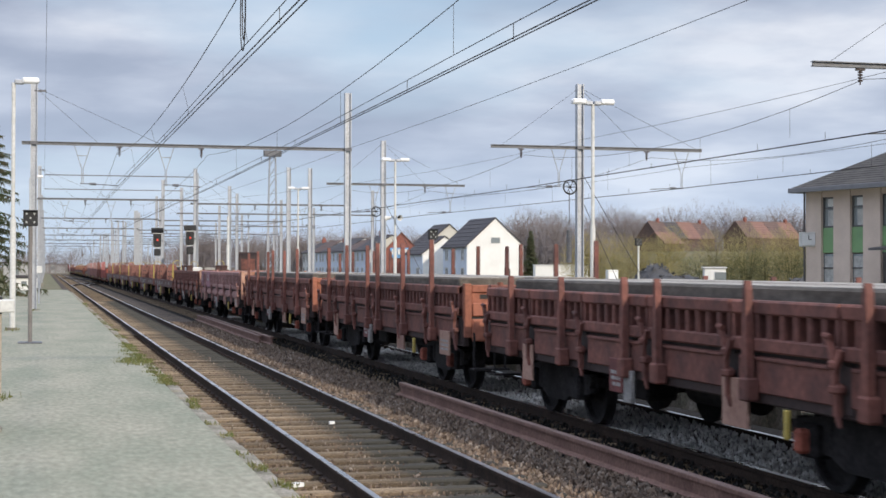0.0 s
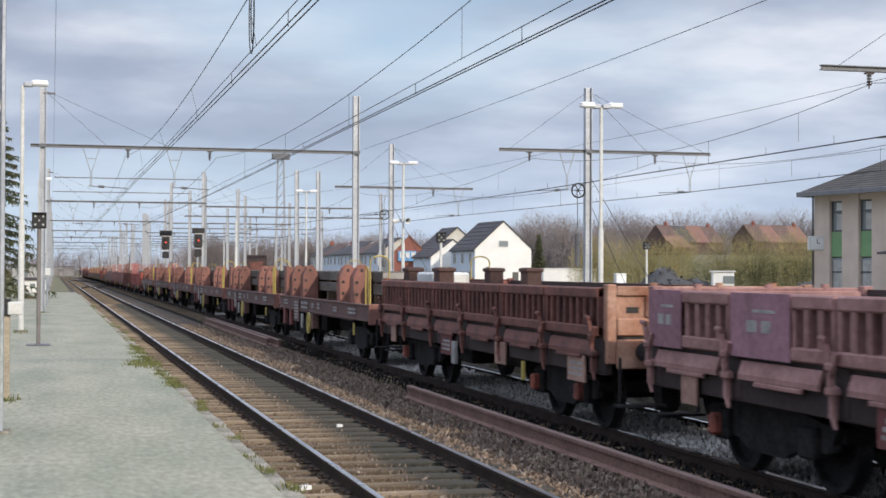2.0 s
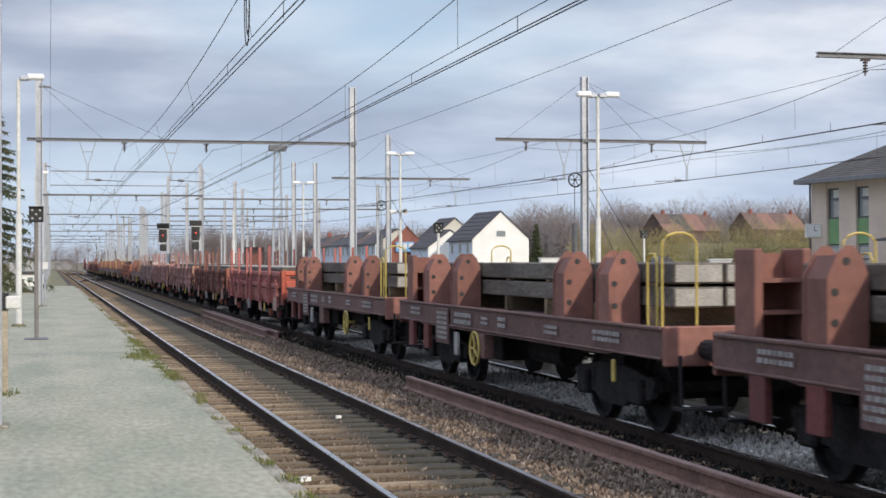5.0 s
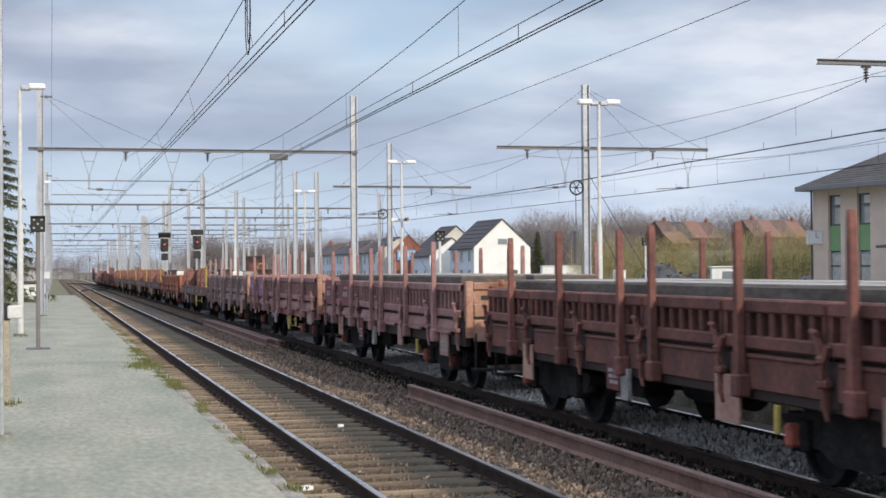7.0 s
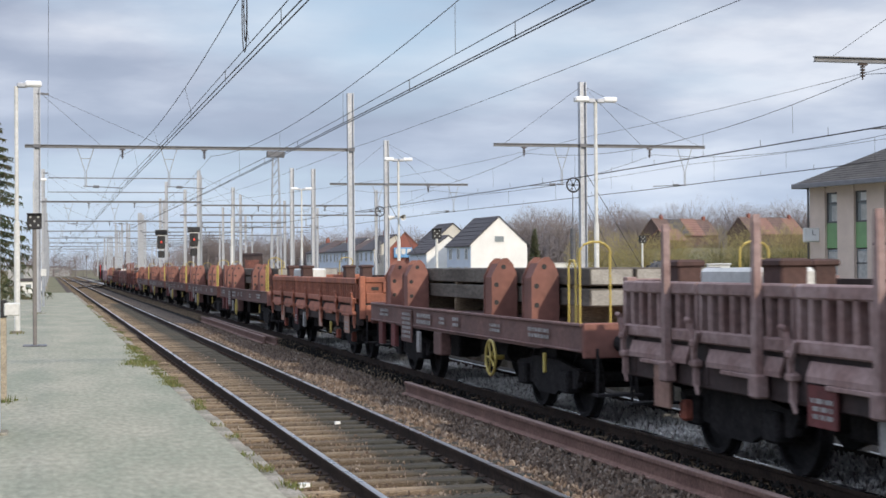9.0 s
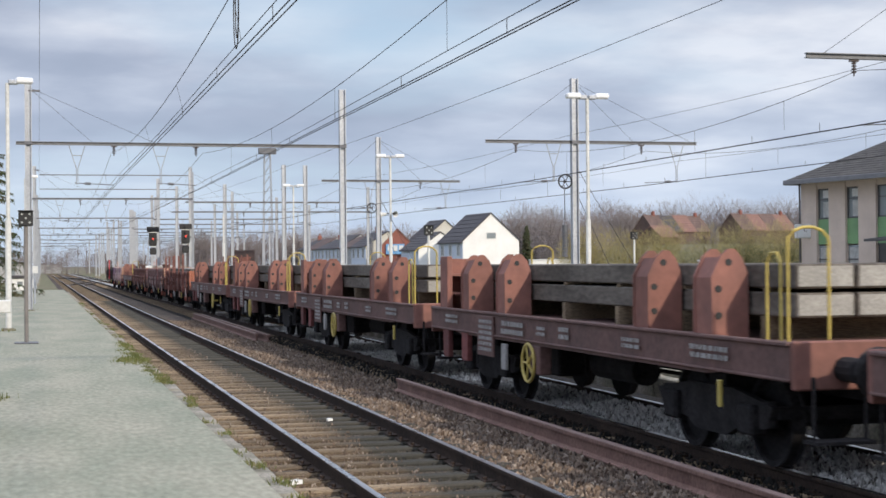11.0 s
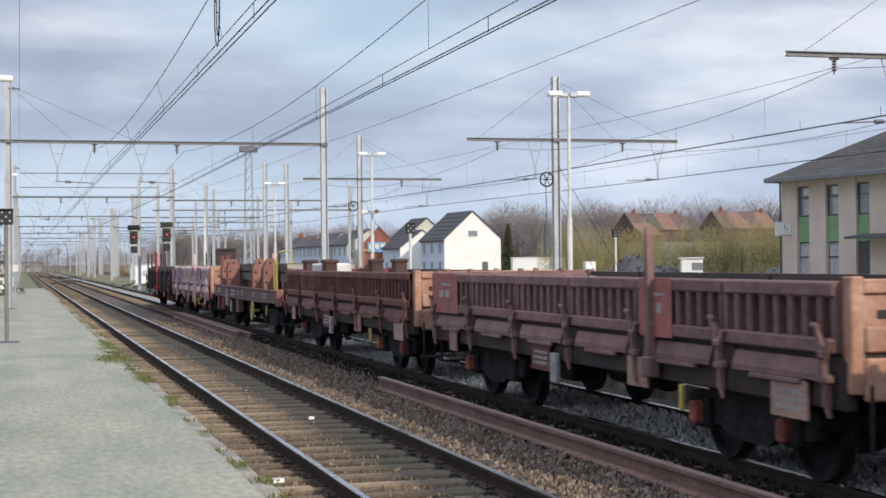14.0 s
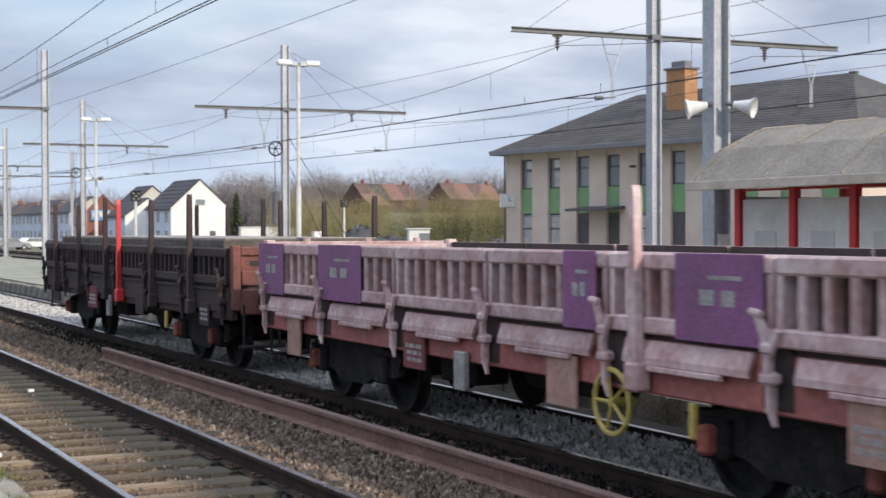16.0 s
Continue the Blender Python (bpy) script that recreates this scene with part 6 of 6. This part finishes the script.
BARK = mat("bark", (0.09, 0.07, 0.055), 0.95, vary=0.3, scale=4, fine=20, bump=0.6)


def twigs(g, r, c, rad, count, size, droop=0.0, flat=1.0, thick=1.0):
    """Slivers that fan out inside an uneven crown."""
    for _ in range(count):
        d = Vector((r.gauss(0, 1), r.gauss(0, 1), r.gauss(0, 1) * flat)).normalized()
        k = r.random() ** 0.5
        p = Vector(c) + Vector((d.x * rad[0], d.y * rad[1], d.z * rad[2])) * k
        v = (d + Vector((0, 0, 0.5 - droop)) + Vector((r.uniform(-0.6, 0.6), r.uniform(-0.6, 0.6), r.uniform(-0.5, 0.5)))).normalized() * size * r.uniform(0.5, 1.4)
        n = v.orthogonal().normalized() * size * thick * r.uniform(0.02, 0.06)
        g.add([p - n, p + n, p + v], [(0, 1, 2)])


def bare_trees(name, spots, mt, label, twig=130, width=0.35, thick=1.0):
    g = Geo()
    for k, (x, y, h) in enumerate(spots):
        r = random.Random(1000 + k)
        z = -0.42
        g.tube((x, y, z), (x + r.uniform(-0.3, 0.3), y, z + h * 0.7), 0.02 * h, 5, 0.008 * h)
        for _ in range(7):
            b = z + h * r.uniform(0.25, 0.65)
            a = r.uniform(0, 2 * math.pi)
            L = h * r.uniform(0.2, 0.38)
            g.tube((x, y, b), (x + math.cos(a) * L * 0.55, y + math.sin(a) * L * 0.55, b + L), 0.008 * h, 4, 0.002 * h)
        w = h * width * r.uniform(0.7, 1.15)
        twigs(g, r, (x, y, z + h * 0.56), (w, w, h * 0.44), twig, h * 0.062, thick=thick)
    return stuff(name, g, mt, label, "trees")


rt = random.Random(21)
spots = []
for i in range(330):
    # a belt of woodland behind the houses
    k = i / 330
    x = 28 + 150 * k + rt.uniform(-4, 4)
    y = 325 - 95 * k + rt.uniform(-18, 22)
    h = rt.uniform(8.5, 13.0) * (0.75 if k < 0.12 else 0.80 if x / y < 0.30 else 1 + 0.2 * k)
    if 0.375 < x / y < 0.66:
        # the wood runs on behind the rise
        x, y, h = x * 1.5, y * 1.5, h * 1.45
    spots.append((x, y, h))
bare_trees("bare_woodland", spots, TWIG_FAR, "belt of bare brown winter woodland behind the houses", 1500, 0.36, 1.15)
spots = [(30 + 3.2 * i + rt.uniform(-1.5, 1.5), 345 + rt.uniform(-8, 8), rt.uniform(7, 11)) for i in range(60)]
spots += [(-60 + 2.3 * i + rt.uniform(-1, 1), 470 + rt.uniform(-25, 25), rt.uniform(6, 11)) for i in range(50)]
bare_trees("distant_trees", spots, TWIG_FAR, "haze-tinted line of distant bare trees", 600, 0.46, 1.4)
spots = [(66 + 2.6 * i + rt.uniform(-1.2, 1.2), 165 - 1.1 * i + rt.uniform(-4, 4), rt.uniform(3.6, 5.2)) for i in range(12)]
bare_trees("bare_trees", spots, TWIG, "bare brown trees beside the willows", 260)


def thicket(name, spots, mt, label, count, size, droop=0.1):
    g = Geo()
    for k, (x, y, w, h) in enumerate(spots):
        r = random.Random(500 + k)
        for _ in range(5):
            a, e = r.uniform(0, 6.28), r.uniform(0.1, 0.5)
            g.tube((x, y, -0.42), (x + math.cos(a) * w * e, y + math.sin(a) * w * e, h * 0.7), 0.04, 4, 0.012)
        twigs(g, r, (x, y, h * 0.42), (w, w, h * 0.58), count, size, droop)
    return stuff(name, g, mt, label, "bushes")


spots = [(42.0 + 1.5 * i + rt.uniform(-0.6, 0.6), 118 - 1.0 * i + rt.uniform(-2, 2), rt.uniform(1.6, 2.4), rt.uniform(4.4, 5.6)) for i in range(24)]
thicket("willow_thicket", spots, WILLOW, "yellow-brown leafless willow thicket beyond the tracks", 5200, 0.34)
spots = [(46.5 + 1.3 * i + rt.uniform(-0.5, 0.5), 103 - 0.9 * i + rt.uniform(-1, 1), rt.uniform(1.2, 1.8), rt.uniform(2.8, 4.2)) for i in range(10)]
thicket("dark_scrub", spots, SCRUB, "dark green bramble scrub before the willows", 2400, 0.32)


def conifer(x, y, h, w, label):
    t = thing("conifer_tree", label, "tree", "conifers beside the platform", at=(x, y, -0.42))
    part("trunk", Geo().tube((0, 0, 0), (0, 0, h * 0.96), 0.16, 8, 0.02), BARK, t)
    g = Geo()
    r = random.Random(int(h * 10))
    tier = 22
    for k in range(tier):
        z = h * (0.10 + 0.88 * k / tier)
        L = w * (1 - (k / tier) ** 1.2) * r.uniform(0.7, 1.12) + 0.15
        for b in range(8):
            a = r.uniform(0, 2 * math.pi)
            tip = Vector((math.cos(a) * L, math.sin(a) * L, z - L * 0.30 + r.uniform(-0.1, 0.2)))
            g.tube((0, 0, z), tip, 0.03, 4, 0.006)
            for q in range(46):
                e = r.uniform(0.15, 1.0)
                p = Vector((0, 0, z)).lerp(tip, e)
                v = Vector((r.uniform(-0.32, 0.32), r.uniform(-0.32, 0.32), r.uniform(-0.48, 0.02))) * (0.6 + 0.5 * L / w)
                n = v.orthogonal().normalized() * 0.05
                g.add([p - n, p + n, p + v], [(0, 1, 2)])
    part("crown", g, NEEDLE, t)


conifer(-3.3, 98.0, 13.0, 3.3, "tall drooping conifer beside the platform")
conifer(-4.8, 88.0, 8.0, 2.0, "dark conifer beside the platform")
conifer(63.6, 196.0, 7.6, 1.2, "dark narrow conifer behind the white house")
spots = [(-2.6 - 0.5 * i, 84 + 5 * i, 0.8, 2.4) for i in range(6)]
thicket("hedge_scrub", spots, SCRUB, "dark scrub at the back of the platform", 500, 0.35)


def weeds(name, spots, label, size):
    g = Geo()
    r = random.Random(77)
    for x, y, z, n, sp in spots:
        for _ in range(n):
            p = Vector((x + r.gauss(0, sp), y + r.gauss(0, sp * 2), z))
            v = Vector((r.uniform(-0.6, 0.6), r.uniform(-0.6, 0.6), 1)).normalized() * size * r.uniform(0.4, 1.3)
            q = Vector((r.uniform(-1, 1), r.uniform(-1, 1), 0)).normalized() * size * 0.12
            g.add([p - q, p + q, p + v * 0.6 + q * 0.7, p + v], [(0, 1, 2), (0, 2, 3)])
    return stuff(name, g, LEAF, label, "weeds")


rw = random.Random(3)
edge = [(NEAR_EDGE + rw.uniform(-0.06, 0.06), 24 + rw.uniform(0, 14), PLAT - 0.02, 130, 0.07) for _ in range(22)]
edge += [(NEAR_EDGE + rw.uniform(-0.05, 0.22), 10 + rw.uniform(0, 70), PLAT - 0.05, 50, 0.05) for _ in range(60)]
edge += [(NEAR_EDGE + rw.uniform(-0.35, 0.0), 28 + rw.uniform(0, 7), PLAT, 90, 0.12) for _ in range(10)]
weeds("platform_weeds", edge, "green weeds along the crumbling platform edge", 0.055)
feet = [(-0.85, 45.6, PLAT, 60, 0.12), (-0.62, 22.2, PLAT, 60, 0.12), (-0.4, 66, PLAT, 40, 0.2)]
weeds("foot_weeds", feet, "small weeds round the post feet", 0.09)

spots = [(-45 + 2.4 * i + rt.uniform(-1.2, 1.2), 446 + rt.uniform(-8, 12), rt.uniform(2.2, 3.6), rt.uniform(4.0, 7.5)) for i in range(44)]
thicket("distant_scrub", spots, TWIG_FAR, "haze-tinted brown scrub closing the far end of the line", 900, 0.75)
REED = island_mat("dry_reed", [(0.25, 0.16, 0.09), (0.33, 0.21, 0.12), (0.20, 0.14, 0.085)])
spots = [(14.5 + 1.5 * i + rt.uniform(-0.6, 0.6), 268 + rt.uniform(-10, 10), rt.uniform(1.3, 2.0), rt.uniform(1.6, 3.0)) for i in range(9)]
thicket("reed_bed", spots, REED, "dry orange-brown bushes beside the yard tracks", 500, 0.4)

# low buildings and a level crossing at the far end of the platform
for x, y, w, d, h, mt, label in ((-3.4, 232.0, 4.5, 5, 2.8, HOUSE_GREY, "low grey railway hut far down the line"), (-1.5, 150.0, 2.0, 2.0, 1.3, HOUSE_WHITE, "small white hut at the platform's end"),
                                 (4.0, 520.0, 7, 6, 3.0, HOUSE_GREY, "grey house far down the line")):
    t = thing("hut", label, "building", "far railway huts", at=(x, y, -0.42))
    part("body", Geo().box(-w / 2, w / 2, 0, d, 0, h, 0.03), mt, t)
    part("roof", Geo().box(-w / 2 - 0.2, w / 2 + 0.2, -0.2, d + 0.2, h, h + 0.25, 0.03), SLATE, t)
    part("window", Geo().box(-w / 4, 0, -0.04, 0.0, h * 0.4, h * 0.75), PANE, t)


def car(x, y, turn, paint, label):
    t = thing("parked_car", label, "car", "parked cars beyond the tracks", at=(x, y, -0.42), turn=turn)
    g = Geo()
    g.prism([(-2.1, 0.35), (2.1, 0.35), (2.15, 0.7), (1.9, 0.85), (1.0, 0.95), (0.4, 1.42), (-1.3, 1.45), (-2.0, 0.98), (-2.15, 0.75)], 1, -0.85, 0.85)
    part("body", g, paint, t)
    g = Geo()
    g.prism([(0.92, 0.96), (0.38, 1.36), (-1.25, 1.38), (-1.8, 0.98)], 1, -0.87, 0.87)
    part("side_glass", g, PANE, t)
    for s in (-1, 1):
        for a in (-1.3, 1.3):
            w = part("wheel", Geo().tube((a, s * 0.7, 0.32), (a, s * 0.88, 0.32), 0.32, 16), BLACK, t)
            part("rim", Geo().tube((a, s * 0.87, 0.32), (a, s * 0.885, 0.32), 0.19, 12), GALV, w)


car(36.0, 190.0, 20, mat("white_car_paint", (0.75, 0.75, 0.75), 0.3, vary=0.03), "white parked car beyond the tracks")
car(32.0, 184.0, 15, mat("silver_car_paint", (0.35, 0.36, 0.38), 0.3, 0.5, vary=0.03), "silver parked car beyond the tracks")
car(48.0, 176.0, 30, mat("dark_car_paint", (0.04, 0.05, 0.07), 0.3, vary=0.03), "dark parked car before the houses")


# scraps on the track and the platform's edge
SCRAP = mat("white_paper", (0.8, 0.8, 0.78), 0.8, vary=0.05)
for x, y, z, w, label in ((3.8, 20.47, -0.14, 0.045, "small white pebble between the rails"), (2.18, 13.41, 0.05, 0.06, "broken white chip of kerb on the edge")):
    t = thing("scrap", label, "litter", at=(x, y, z), turn=25)
    g = Geo()
    g.prism([(-w, -w * 0.7), (w, -w * 0.5), (w * 0.6, w * 0.8), (-w * 0.5, w * 0.6)], 2, 0, 0.035)
    part("chip", g, SCRAP, t)


motions()
